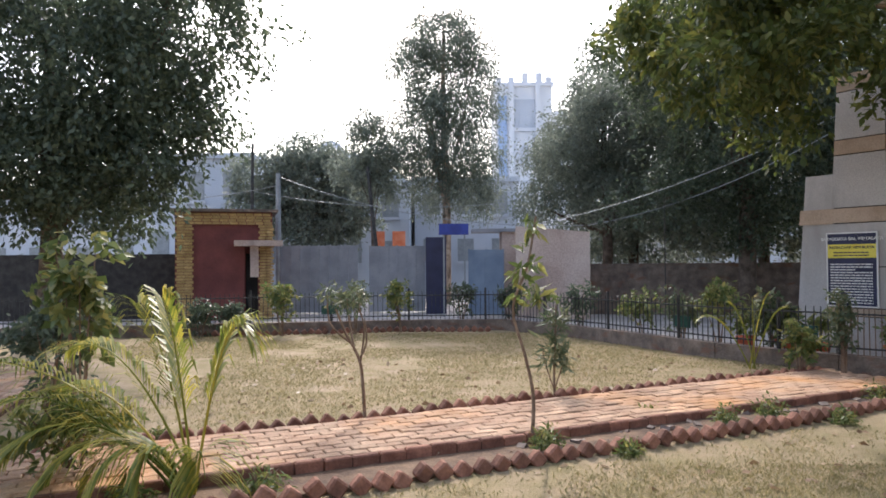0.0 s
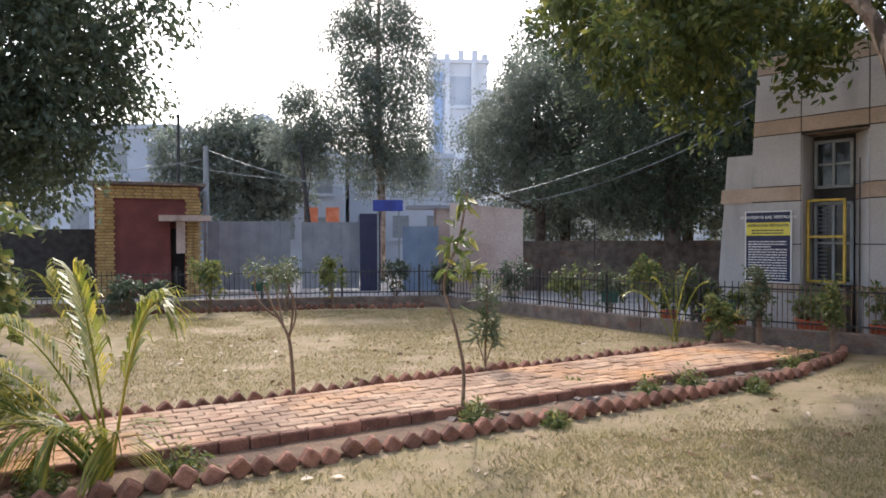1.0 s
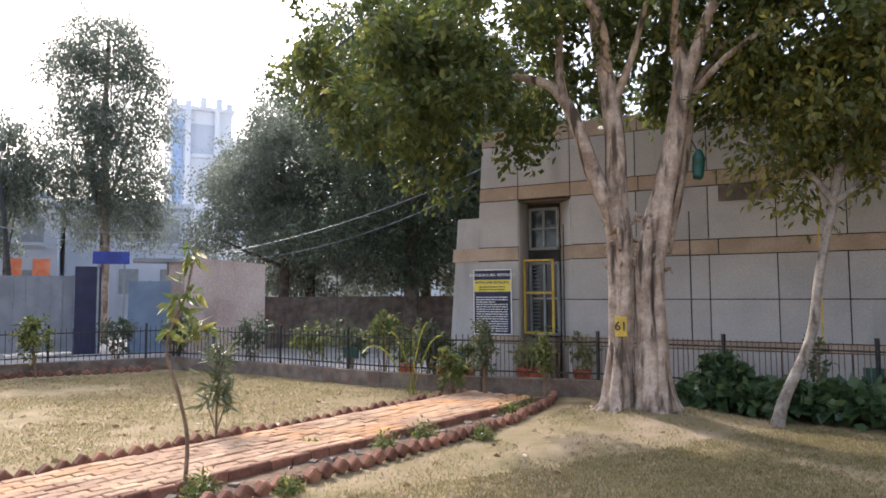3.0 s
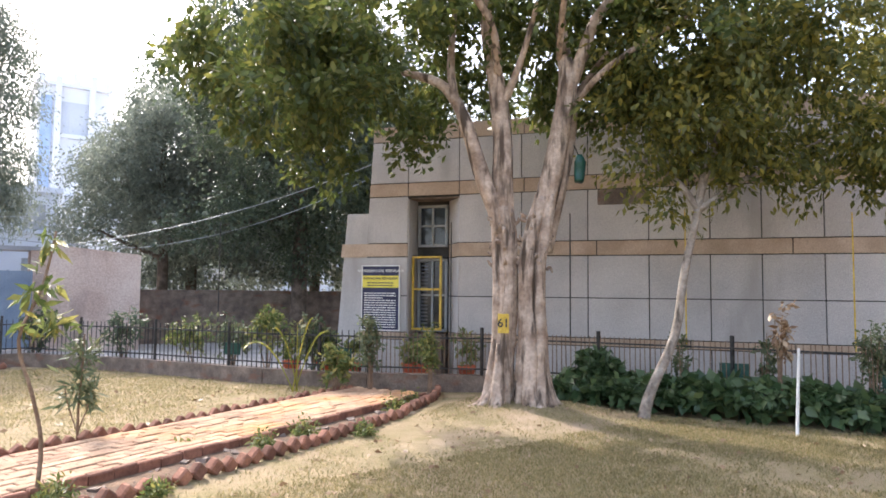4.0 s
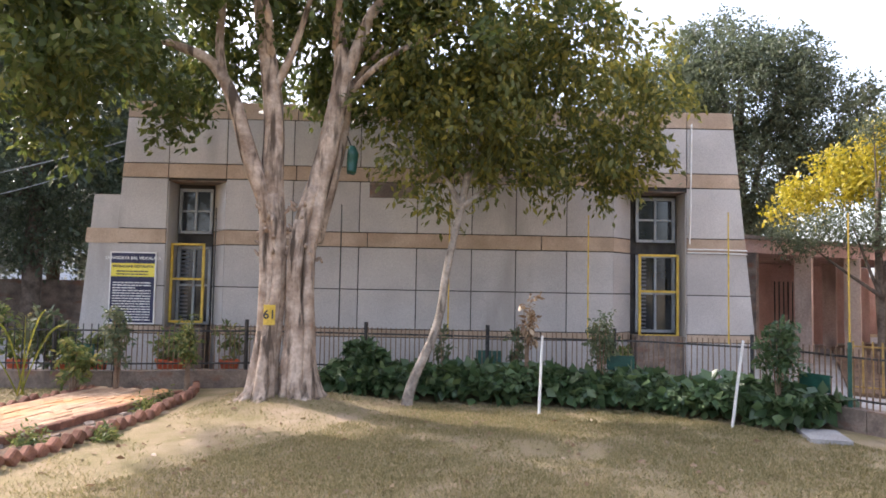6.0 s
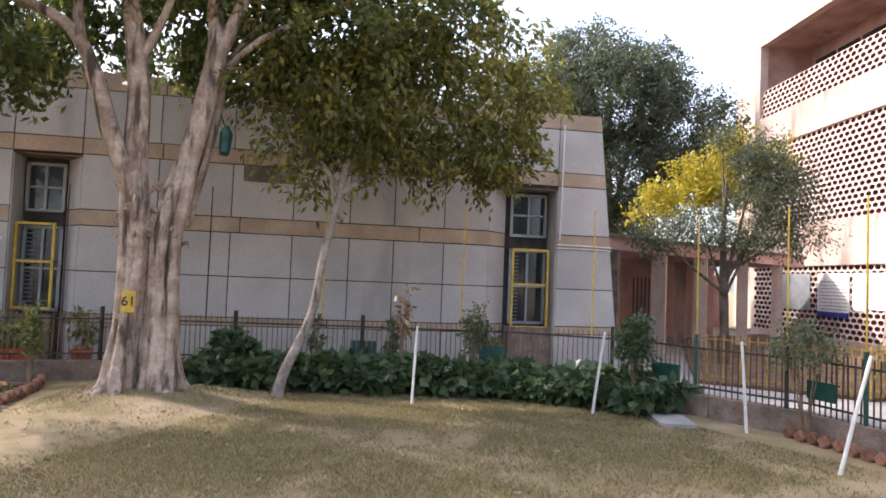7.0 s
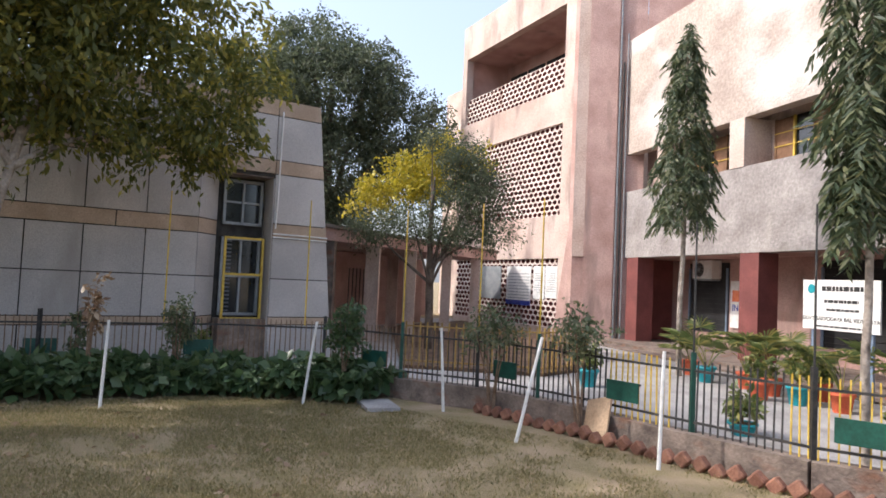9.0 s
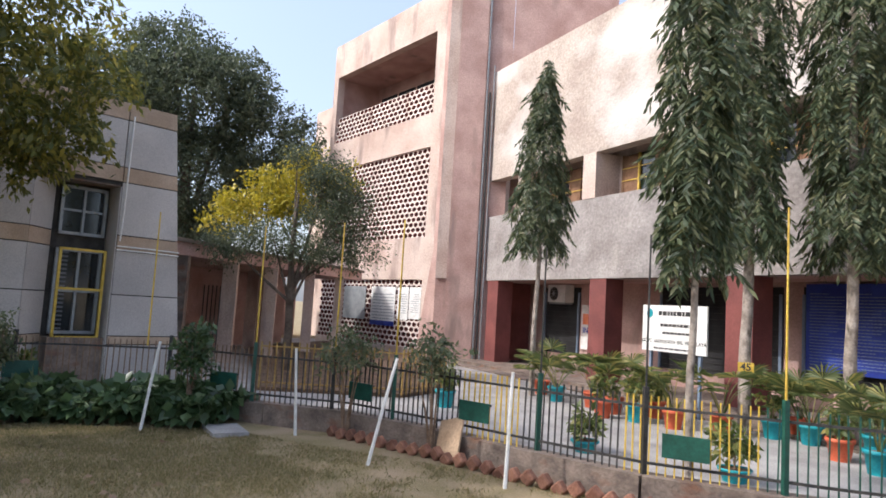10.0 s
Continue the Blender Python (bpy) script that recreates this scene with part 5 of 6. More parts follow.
part("trunk", Geo().tube(*bend((0.1, 0, 0, 0.06), (0.1, 0.1, 2.0, 0.05), (0.1, 0, 4.3, 0.02)), 8), M_BARKD, yt, smooth=True)

def ashoka(base, z0, z1, rmax, count, seed, number, label, lean=0.0, r=0.075):
    e = empty("ashoka_tree", label, "tree", (*base, 0), "weeping ashoka trees")
    part("trunk", Geo().tube(*bend((0, 0, -0.05, r), (lean * 0.3, 0.02, z0 * 0.5, r * 0.85), (lean * 0.6, -0.02, z0, r * 0.75), (lean, 0, z1 - 0.2, 0.015)), 10), M_BARKG, e, smooth=True)
    rng = np.random.default_rng(seed)
    pairs = 8
    n = count // (2 * pairs) + 1
    t = rng.random(n) ** 0.8
    prof = rmax * np.minimum(1.0, 0.1 + 1.05 * t ** 0.8) if z1 < 7.5 and r > 0.05 else rmax * np.minimum(1, 0.25 + 2.2 * t) * (1 - 0.3 * t)
    prof = prof * rng.uniform(0.35, 1.0, n) * (1 + 0.16 * np.sin(t * 23 + seed))
    th = rng.random(n) * 2 * np.pi
    out = np.stack([np.cos(th), np.sin(th), np.zeros(n)], 1)
    twig = out * rng.uniform(0.2, 0.65, (n, 1)) + rng.normal(0, 0.15, (n, 3)) - (0, 0, 1)
    twig /= np.linalg.norm(twig, axis=1)[:, None]
    flat = np.cross(twig, out)
    flat /= np.linalg.norm(flat, axis=1)[:, None]
    top = out * prof[:, None] * 0.8 + np.stack([lean * (1 - 0.4 * t), np.zeros(n), z1 - (z1 - z0 - 0.3) * t], 1)
    long_ = rng.uniform(0.3, 0.5, n)
    step = (np.arange(pairs) + 0.5) / pairs
    spine = top[:, None] + twig[:, None] * (long_[:, None] * step)[:, :, None]
    c = np.concatenate([spine, spine], 1).reshape(-1, 3)
    ax = np.concatenate([np.repeat((twig + flat * sg * 0.85)[:, None], pairs, 1) for sg in (1, -1)], 1).reshape(-1, 3)
    part("crown", leaves("crown", c, ax, 0.15, L_ASHOKA, 0.12, 4.6, seed, 0.14), L_ASHOKA, e)
    if number:
        d = (Vector((0.49, -0.05, 0)) - Vector((*base, 0))).normalized()
        sd_ = Vector((-d.y, d.x, 0))
        rot = Matrix(((sd_.x, 0, d.x, 0), (sd_.y, 0, d.y, 0), (0, 1, 0, 0), (0, 0, 0, 1)))
        q = Vector((*base, 1.05)) + d * (r + 0.012)
        tag = part("number_patch", Geo().box(-r * 1.1, -0.07, -0.03, r * 1.1, 0.07, 0), M_YELL, e)
        tag.matrix_basis = Matrix.Translation(q - Vector((*base, 0))) @ rot
        tx = part("number", text_mesh(number, 0.15, M_BLACK, "number"), M_BLACK, e)
        tx.matrix_basis = Matrix.Translation(q + d * 0.003 - Vector((*base, 0))) @ rot
ashoka((13.3, -4.3), 2.75, 6.9, 0.68, 9000, 41, "", "slim weeping ashoka tree with a pointed crown", 0, 0.06)
ashoka((6.6, -3.72), 2.05, 6.0, 0.42, 8000, 42, "", "weeping ashoka tree with drooping leaves beside the railing", 0.06, 0.045)
ashoka((9.7, -6.45), 2.6, 8.5, 0.75, 17000, 43, "45", "weeping ashoka tree with a numbered trunk by the walkway", 0, 0.1)
ashoka((8.95, -7.6), 2.5, 8.2, 0.88, 17000, 44, "", "weeping ashoka tree with long hanging leaves by the walkway", 0, 0.1)

# ---- shrubs, hedge and grass ----
def bush(name, label, x, y, h, r, leaf, lm, count, seed, bark=M_TWIG, z0=0.0, low=0.35, long=2.2, droop=0.2, stems=5, group=""):
    e = empty(name, label, "plant", (x, y, z0), group)
    rng = random.Random(seed)
    g = Geo()
    blobs = []
    for k in range(stems):
        a = rng.uniform(0, 6.28)
        q = rng.uniform(0.3, 0.9) * r
        tx, ty, tz = q * math.cos(a), q * math.sin(a), h * rng.uniform(0.65, 0.98)
        g.tube(*bend((0.03 * math.cos(a), 0.03 * math.sin(a), -0.02, 0.012 + 0.008 * h), (tx * 0.35, ty * 0.35, tz * 0.45, 0.01), (tx, ty, tz, 0.004)), 5)
        blobs.append((tx * 0.8, ty * 0.8, max(h * low, tz - 0.12), r * 0.5, r * 0.5, h * 0.2))
    blobs.append((0, 0, h * (low + 1) / 2, r * 0.8, r * 0.8, h * (1 - low) / 2))
    part("branchwork", g, bark, e)
    c, a = cloud(blobs, count, seed, 0.1, 12, 0.3)
    part("foliage", leaves("foliage", c, a, leaf, lm, droop, long, seed), lm, e)
    return e

rng = np.random.default_rng(5)
run = along([(7.75, 7.35), (8.65, 5.6), (9.75, 3.2), (9.85, 1.6), (9.45, 1.0)], 0.02)
pts, ax = [], []
for x, y, a in run:
    nn = np.array([math.sin(a), -math.cos(a)])
    for k in range(22):
        o = rng.uniform(-0.55, 0.5)
        top = (0.42 + 0.12 * noise.noise(Vector((x * 1.7, y * 1.7, 5)))) * math.sqrt(max(0.05, 1 - (o / 0.62) ** 2))
        z = top * (rng.random() ** 0.35)
        pts.append((x + nn[0] * o + rng.normal(0, 0.04), y + nn[1] * o + rng.normal(0, 0.04), z + 0.05))
        ax.append((nn[0] * o + 0.25 * nn[0] * math.copysign(1, o), nn[1] * o, 0.1))
hd = leaves("hedge", np.array(pts), np.array(ax), 0.18, L_HEDGE, 0.45, 1.35, 9, 0.45)
tagged(new("hedge", hd), "low dark green broad-leaved hedge along the railing", "hedge", kind="stuff")

N = 330000
gx, gy = rng.uniform(-6.5, 10, N), 0.8 + 15.0 * rng.random(N) ** 0.85
more = 260000
gx, gy = np.concatenate([gx, 0.8 + 8.4 * rng.random(more) ** 0.6]), np.concatenate([gy, rng.uniform(-3.5, 5.5, more)])
rel = np.stack([gx - PO.x, gy - PO.y], 1)
ps, po = rel @ [PE.x, PE.y], rel @ [PNN.x, PNN.y]
keep = ~((po > -0.72) & (po < 1.6) & (ps < 9.3))
edge_x = np.where(gy > 10, 5.9 - (gy - 10) * 0.6, np.where(gy > 1.6, 5.9 + (10 - gy) * 0.53, 10.0 - (1.6 - gy) * 0.75))
keep &= gx < edge_x - 0.25
keep &= ~((gx < -3.6) & (gy < 12))
gx, gy = gx[keep], gy[keep]
dens = np.array([noise.noise(Vector((x * 0.55, y * 0.55, 7))) + 0.6 * noise.noise(Vector((x * 2.3, y * 2.3, 2))) for x, y in zip(gx, gy)])
keep = dens + rng.normal(0, 0.22, len(dens)) > -0.2
gx, gy = gx[keep], gy[keep]
gz = np.array([ground_height(x, y) for x, y in zip(gx, gy)]) - 0.004
c = np.stack([gx, gy, gz], 1)
ax = np.stack([rng.normal(0, 0.7, len(gx)), rng.normal(0, 0.7, len(gx)), np.full(len(gx), 0.9)], 1)
tagged(new("grass", leaves("grass", c, ax, 0.042, L_GRASS, 0.0, 5.0, 14, 0.3)), "short dry yellowish grass blades on the lawn", "grass", kind="stuff")
k = 800
lx, ly = rng.uniform(-3, 9, k), rng.uniform(1.2, 12, k)
lz = np.array([ground_height(x, y) + 0.012 for x, y in zip(lx, ly)])
ok = lx < np.where(ly > 10, 5.5, 5.6 + (10 - ly) * 0.5)
tagged(new("fallen_leaves", leaves("fallen_leaves", np.stack([lx, ly, lz], 1)[ok], np.stack([rng.normal(0, 1, k), rng.normal(0, 1, k), np.full(k, 0.02)], 1)[ok], 0.085, L_DRY, 0.0, 1.7, 15, 0.05)), "scattered dry fallen leaves on the lawn", "leaves", kind="stuff")

# palm by the path
def frond(g, lv, base, tip, sag, n, length, seed):
    """A stalk as a tube in g, and leaflet rows (centre, axis) in lv."""
    r = random.Random(seed)
    base, tip = Vector(base), Vector(tip)
    ctrl = base.lerp(tip, 0.55) + Vector((0, 0, sag))
    q = lambda t: base * (1 - t) ** 2 + ctrl * 2 * t * (1 - t) + tip * t * t
    pts = [q(i / 12) for i in range(13)]
    g.tube(pts, [0.012 - 0.0085 * i / 12 for i in range(13)], 5)
    for i in range(n):
        t = 0.28 + 0.72 * i / n
        p = q(t)
        d = (q(min(1, t + 0.02)) - q(t - 0.02)).normalized()
        side = d.cross(Vector((0, 0, 1))).normalized()
        for sgn in (-1, 1):
            L = length * (0.55 + 0.45 * math.sin(math.pi * min(1, t * 0.95))) * r.uniform(0.8, 1.15)
            a = (d * 0.75 + side * sgn * 0.75 + Vector((0, 0, 0.12))).normalized()
            lv.append((p, a, L, r.uniform(0.3, 0.75)))
def blade_mesh(lv, width, m, dip=1.0):
    g = Geo()
    for p, a, L, dr in lv:
        s, dr = a.cross(Vector((0, 0, 1))).normalized(), dr * dip
        p1, p2_, p3 = p + a * L * 0.4, p + a * L * 0.75 - Vector((0, 0, dr * L * 0.18)), p + a * L * 0.98 - Vector((0, 0, dr * L * 0.5))
        g.add([p, p1 + s * width / 2, p2_ + s * width * 0.4, p3, p2_ - s * width * 0.4, p1 - s * width / 2], [(0, 1, 5), (1, 2, 4, 5), (2, 3, 4)])
    return g.mesh("fronds", m)
def palm(x, y, tips, label, n=26, length=0.34, seed=3, width=0.022, lm=L_PALM, z0=0.0, dip=1.0):
    e = empty("palm", label, "palm", (x, y, z0), "feather palms")
    g, lv = Geo(), []
    for k, (tx, ty, tz, sag) in enumerate(tips):
        frond(g, lv, (random.uniform(-0.06, 0.06), random.uniform(-0.06, 0.06), 0), (tx, ty, tz), sag, n, length, seed + k)
    part("stalkwork", g, L_PALM, e)
    part("foliage", blade_mesh(lv, width, lm, dip), lm, e)
palm(-1.85, 4.9, [(-0.12, -0.2, 1.45, 0.45), (0.42, -0.05, 1.2, 0.8), (-0.45, 0.15, 1.4, 0.5), (-0.95, 0.1, 1.05, 0.75), (-1.7, 0.15, 0.95, 0.55), (-1.6, -0.1, 0.55, 0.8), (-1.3, -0.25, 0.25, 0.85), (-0.95, -0.3, 0.1, 0.8),
                  (-0.6, -0.35, 0.1, 0.7), (-0.3, -0.3, 0.15, 0.6), (-1.2, 0.3, 0.7, 0.6), (0.2, -0.25, 0.2, 0.5)], "feathery green and yellow palm beside the brick path", 34, 0.44, 3, 0.019, dip=1.9)
palm(4.75, 10.35, [(-0.75, 0.2, 0.75, 0.6), (0.2, -0.1, 1.15, 0.35), (0.4, -0.2, 0.95, 0.4), (-0.3, 0.1, 1.0, 0.4), (0.1, 0.2, 1.1, 0.3)], "young yellow-green palm by the kerb", 20, 0.25, 33, 0.02)
bush("shrub", "leafy green shrub behind the palm", -3.35, 6.2, 1.9, 0.4, 0.12, L_BUSH, 650, 51, low=0.3, long=1.5)
bush("shrub", "leafy green shrub behind the palm", -4.2, 7.2, 1.4, 0.5, 0.1, L_DARK, 1200, 52, low=0.1)
bush("shrub", "leafy green shrub behind the palm", -2.9, 5.3, 0.7, 0.5, 0.1, L_BUSH, 900, 53, low=0.1, long=3)

def sapling(label, x, y, trunk, blobs, leaf, lm, count, seed, r=0.018, branches=(), long=3.0, droop=0.4):
    e = empty("sapling", label, "sapling", (x, y, 0))
    g = Geo().tube(*bend(*[(a, b, z, r * (1 - 0.6 * i / len(trunk))) for i, (a, b, z) in enumerate(trunk)]), 6)
    for br in branches:
        g.tube(*bend(*[(a, b, z, r * (0.6 - 0.45 * i / len(br))) for i, (a, b, z) in enumerate(br)]), 5)
    part("stem", g, M_TWIG, e, smooth=True)
    c, a = cloud(blobs, count, seed, 0.09, 6, 0.2)
    part("foliage", leaves("foliage", c, a, leaf, lm, droop, long, seed), lm, e)
sapling("bare forked sapling with few dry leaves", -0.83, 7.05, [(0, 0, 0), (-0.02, 0, 0.4), (-0.06, 0, 0.68), (-0.2, 0, 0.95), (-0.3, 0, 1.2)], [(-0.28, 0, 1.35, 0.2, 0.2, 0.14), (-0.1, 0, 1.3, 0.16, 0.16, 0.1)], 0.07, L_GREY, 330, 61, 0.022,
        [[(-0.06, 0, 0.66), (0.02, 0, 0.85), (0.0, 0, 1.1)], [(-0.05, 0, 0.62), (-0.01, 0.05, 1.0), (-0.1, 0.05, 1.3)], [(-0.15, 0, 0.85), (-0.35, -0.05, 1.05), (-0.38, -0.05, 1.35)], [(-0.1, 0, 0.75), (-0.18, 0.1, 1.1), (-0.2, 0.1, 1.4)]])
sapling("slender leaning sapling with long broad leaves", 0.80, 6.2, [(0, 0, 0), (0.02, 0, 0.45), (-0.06, 0, 0.85), (-0.16, 0, 1.25), (-0.02, 0, 1.65), (0.06, 0, 2.1)], [(-0.02, 0, 1.6, 0.14, 0.14, 0.2), (0.05, 0, 1.95, 0.08, 0.08, 0.16), (0.08, 0, 1.4, 0.12, 0.12, 0.08), (-0.1, 0, 1.35, 0.1, 0.1, 0.08)], 0.16, L_BUSH, 120, 62, 0.02, (), 3.4, 0.6)
sapling("narrow-leaved shrub with pale upright leaves by the path", 1.36, 8.3, [(0, 0, 0), (0, 0, 0.4), (0.02, 0, 0.8), (0.03, 0, 1.15)], [(0, 0, 0.55, 0.13, 0.13, 0.22), (0.02, 0, 0.95, 0.11, 0.11, 0.22), (-0.12, 0, 0.5, 0.06, 0.06, 0.15), (0.13, 0, 0.55, 0.06, 0.06, 0.15)], 0.16, L_GREY, 330, 63, 0.016,
        [[(0, 0, 0.1), (-0.1, 0, 0.4), (-0.15, 0, 0.65)], [(0, 0, 0.1), (0.1, 0, 0.4), (0.15, 0, 0.65)]], 5.5, -0.3)
for k, (s, o, r) in enumerate([(0.25, -0.3, 0.17), (2.75, -0.28, 0.17), (4.9, -0.3, 0.14), (5.55, -0.3, 0.16), (7.4, -0.25, 0.14), (8.0, -0.15, 0.12), (-0.6, -0.35, 0.15), (3.3, -0.7, 0.08), (6.0, -0.75, 0.1), (-0.4, 1.6, 0.1), (4.4, 0.3, 0.06)]):
    q = pt(s, o, 0)
    bush("weed", "low green feathery weed beside the brick path", q.x, q.y, r * 1.2, r, 0.07, L_BUSH, 420, 70 + k, low=0.1, long=3.5, group="weeds along the path")
rr = random.Random(4)
g = Geo()
for k in range(60):
    q = pt(rr.uniform(2.5, 7.5), rr.uniform(-0.5, -0.1), 0.02)
    s = rr.uniform(0.015, 0.05)
    g.box(-s, -s * 0.7, -s * 0.5, s, s * 0.8, s * 0.7, Matrix.Translation(q) @ pose(0, 0, 0, rr.uniform(-30, 30), rr.uniform(-30, 30), rr.uniform(0, 360)))
tagged(new("rubble", g.mesh("rubble", M_KERB)), "broken brick rubble in the soil strip", "rubble", kind="stuff")

# plants along the railings
for k, (x, y, h, r, lm, lf, low) in enumerate([(-3.75, 15.6, 1.3, 0.42, L_BUSH, 0.11, 0.3), (-2.1, 15.9, 1.25, 0.42, L_GREY, 0.09, 0.4), (-1.0, 16.1, 1.25, 0.36, L_BUSH, 0.11, 0.25), (0.45, 16.95, 1.25, 0.4, L_DARK, 0.1, 0.2), (1.7, 16.9, 1.2, 0.4, L_DARK, 0.11, 0.2),
                                               (3.1, 15.1, 1.3, 0.42, L_DARK, 0.1, 0.2), (4.05, 13.6, 1.15, 0.5, L_BUSH, 0.1, 0.3), (4.6, 13.0, 1.1, 0.4, L_GREY, 0.1, 0.2), (5.0, 12.2, 1.25, 0.42, L_BUSH, 0.11, 0.4), (5.6, 11.4, 1.1, 0.35, L_GREY, 0.12, 0.2), (5.15, 9.75, 0.8, 0.3, L_BUSH, 0.1, 0.2), (5.55, 9.35, 1.15, 0.22, L_GREY, 0.08, 0.3),
                                               (6.35, 8.85, 1.15, 0.13, L_BUSH, 0.07, 0.3), (-5.6, 15.5, 0.9, 0.5, L_DARK, 0.11, 0.1), (-8.0, 14.6, 1.1, 0.7, L_DARK, 0.11, 0.1), (-4.9, 15.6, 0.8, 0.35, L_DARK, 0.1, 0.2)]):
    bush("shrub", "potted garden shrub beside the railing", x, y, h, r, lf, lm, 800, 90 + k, low=low, group="shrubs along the railing")
for k, (x, y, h, r, lm, lf, low, lb) in enumerate([(9.55, 3.75, 1.25, 0.24, L_GREY, 0.07, 0.35, "conical pale green shrub in the hedge"), (8.9, 4.6, 1.45, 0.09, L_DRY, 0.1, 0.6, "dry brown sapling in the hedge"), (9.5, 1.45, 1.35, 0.32, L_HEDGE, 0.1, 0.1, "leafy shrub climbing the railing"), (8.75, 5.95, 1.05, 0.17, L_GREY, 0.1, 0.45, "thin leafy shrub behind the hedge"),
                                                   (9.2, 4.95, 1.15, 0.18, L_GREY, 0.1, 0.45, "thin leafy shrub behind the hedge"), (8.05, 6.95, 0.8, 0.35, L_HEDGE, 0.17, 0.2, "broad-leaved shrub at the end of the hedge"), (9.05, -0.5, 1.38, 0.42, L_GREY, 0.07, 0.74, "flat-topped garden shrub inside the railing"), (8.0, -1.42, 1.36, 0.42, L_GREY, 0.07, 0.74, "flat-topped garden shrub inside the railing")]):
    bush("shrub", lb, x, y, h, r, lf, lm, 900 if r > 0.2 else 170, 120 + k, low=low)

# ---- stakes, slab, board ----
for k, (x, y, h, lx, ly) in enumerate([(8.22, 4.06, 1.02, 0.0, -0.04), (9.06, 1.9, 1.05, 0.02, -0.13), (7.5, -0.66, 1.1, 0.05, -0.25), (6.72, -1.9, 1.08, 0.05, -0.04), (9.04, 0.1, 1.05, 0.0, 0.07)]):
    e = empty("stake", "leaning white painted wooden stake in the lawn", "stake", (x, y, 0), "white stakes")
    part("shaft", Geo().tube([(0, 0, -0.05), (lx / 2, ly / 2, h / 2), (lx, ly, h)], [0.02, 0.018, 0.016], 7), M_WHITE, e)
g = Geo()
g.box(-0.32, -0.22, 0, 0.3, 0.2, 0.05, pose(9.1, 0.95, 0, 0, 0, 20))
solid("paving_slab", g, M_PAVE, "loose grey concrete slab on the lawn", "slab")
g = Geo().box(-0.17, -0.012, 0, 0.17, 0.012, 0.5, pose(7.73, -1.52, 0.0, 28, 16, 38))
solid("loose_board", g, M_CARD, "brown board leaning against the kerb", "board")
for x, y, a in ((9.72, 1.05, 60), (9.08, -0.7, 40), (7.75, -1.85, 40), (6.05, -3.35, 52), (9.95, 3.6, -63), (9.2, 5.4, -60), (5.55, 10.4, -45), (-2.75, 16.25, 10), (4.35, 12.4, -63)):
    e = empty("green_plate", "dark green painted metal plate behind the railing", "plate", pose(x, y, 0.45, 0, 0, a) @ pose(0, 0.06, 0, 0, 0, 0), "green plates on the railing")
    part("plate", Geo().box(-0.2, -0.01, 0, 0.2, 0.01, 0.21), M_GREEN, e)
    part("hanger", Geo().box(-0.2, -0.045, 0.18, -0.18, -0.011, 0.2), M_BLACK, e)

# ---- pots on the walkway ----
def pot_mesh(r, h, m):
    g = Geo()
    prof = [(r * 0.72, 0), (r * 0.95, h * 0.82), (r * 1.08, h * 0.83), (r * 1.08, h), (r * 0.95, h), (r * 0.9, h * 0.85), (0.001, h * 0.84)]
    n = 14
    vs = [(q * math.cos(2 * math.pi * i / n), q * math.sin(2 * math.pi * i / n), z) for q, z in prof for i in range(n)]
    fs = [(k * n + i, k * n + (i + 1) % n, (k + 1) * n + (i + 1) % n, (k + 1) * n + i) for k in range(len(prof) - 1) for i in range(n)]
    g.add(vs, fs)
    return g.mesh("pot", m, True)
def fan_palm(e, h, r, seed, lm):
    rng = random.Random(seed)
    g, b = Geo(), Geo()
    for k in range(11):
        a, up = rng.uniform(0, 6.28), rng.uniform(0.35, 1.0)
        tip = Vector((r * 0.75 * math.cos(a), r * 0.75 * math.sin(a), h * (0.45 + 0.5 * up)))
        g.tube(*bend((0, 0, 0.2, 0.008), (tip.x * 0.4, tip.y * 0.4, tip.z * 0.75, 0.006), (tip.x, tip.y, tip.z, 0.004)), 5)
        d = Vector((math.cos(a), math.sin(a), rng.uniform(-0.1, 0.9))).normalized()
        s = d.cross(Vector((0, 0, 1))).normalized()
        u = s.cross(d)
        for j in range(15):
            th = radians(-105 + 15 * j)
            q = (d * math.cos(th) + s * math.sin(th) + u * 0.12).normalized()
            L = r * 0.62 * (0.75 + 0.25 * math.cos(th))
            wv = q.cross(u).normalized() * 0.016
            b.add([tip, tip + q * L * 0.6 + wv, tip + q * L - Vector((0, 0, 0.05)), tip + q * L * 0.6 - wv], [(0, 1, 2), (0, 2, 3)])
    part("stalkwork", g, lm, e)
    part("foliage", b, lm, e)
def potted(x, y, m, kind, r=0.17, h=0.3, seed=1, ph=0.8, z=0.055):
    col = "terracotta red" if m is M_TERRA else "teal painted"
    e = empty("potted_plant", col + (" pot with a fan palm on the walkway" if kind == "fan" else " pot with a leafy plant on the walkway"), "plant pot", (x, y, z), "pots on the walkway")
    part("pot", pot_mesh(r, h, m), m, e)
    part("earth", Geo().tube([(0, 0, h * 0.7), (0, 0, h * 0.9)], [r * 0.85, r * 0.9], 10), M_SOIL, e)
    if kind == "fan":
        fan_palm(e, ph, ph * 0.62, seed, L_BUSH)
    else:
        c, a = cloud([(0, 0, h + ph * 0.45, ph * 0.38, ph * 0.38, ph * 0.42)], 260, seed, 0.08, 8, 0.2)
        part("foliage", leaves("foliage", c, a, 0.12, L_BUSH, 0.0, 2.4, seed), L_BUSH, e)
        part("stem", Geo().tube([(0, 0, h * 0.8), (0.01, 0, h + ph * 0.6)], [0.012, 0.006], 5), M_TWIG, e)
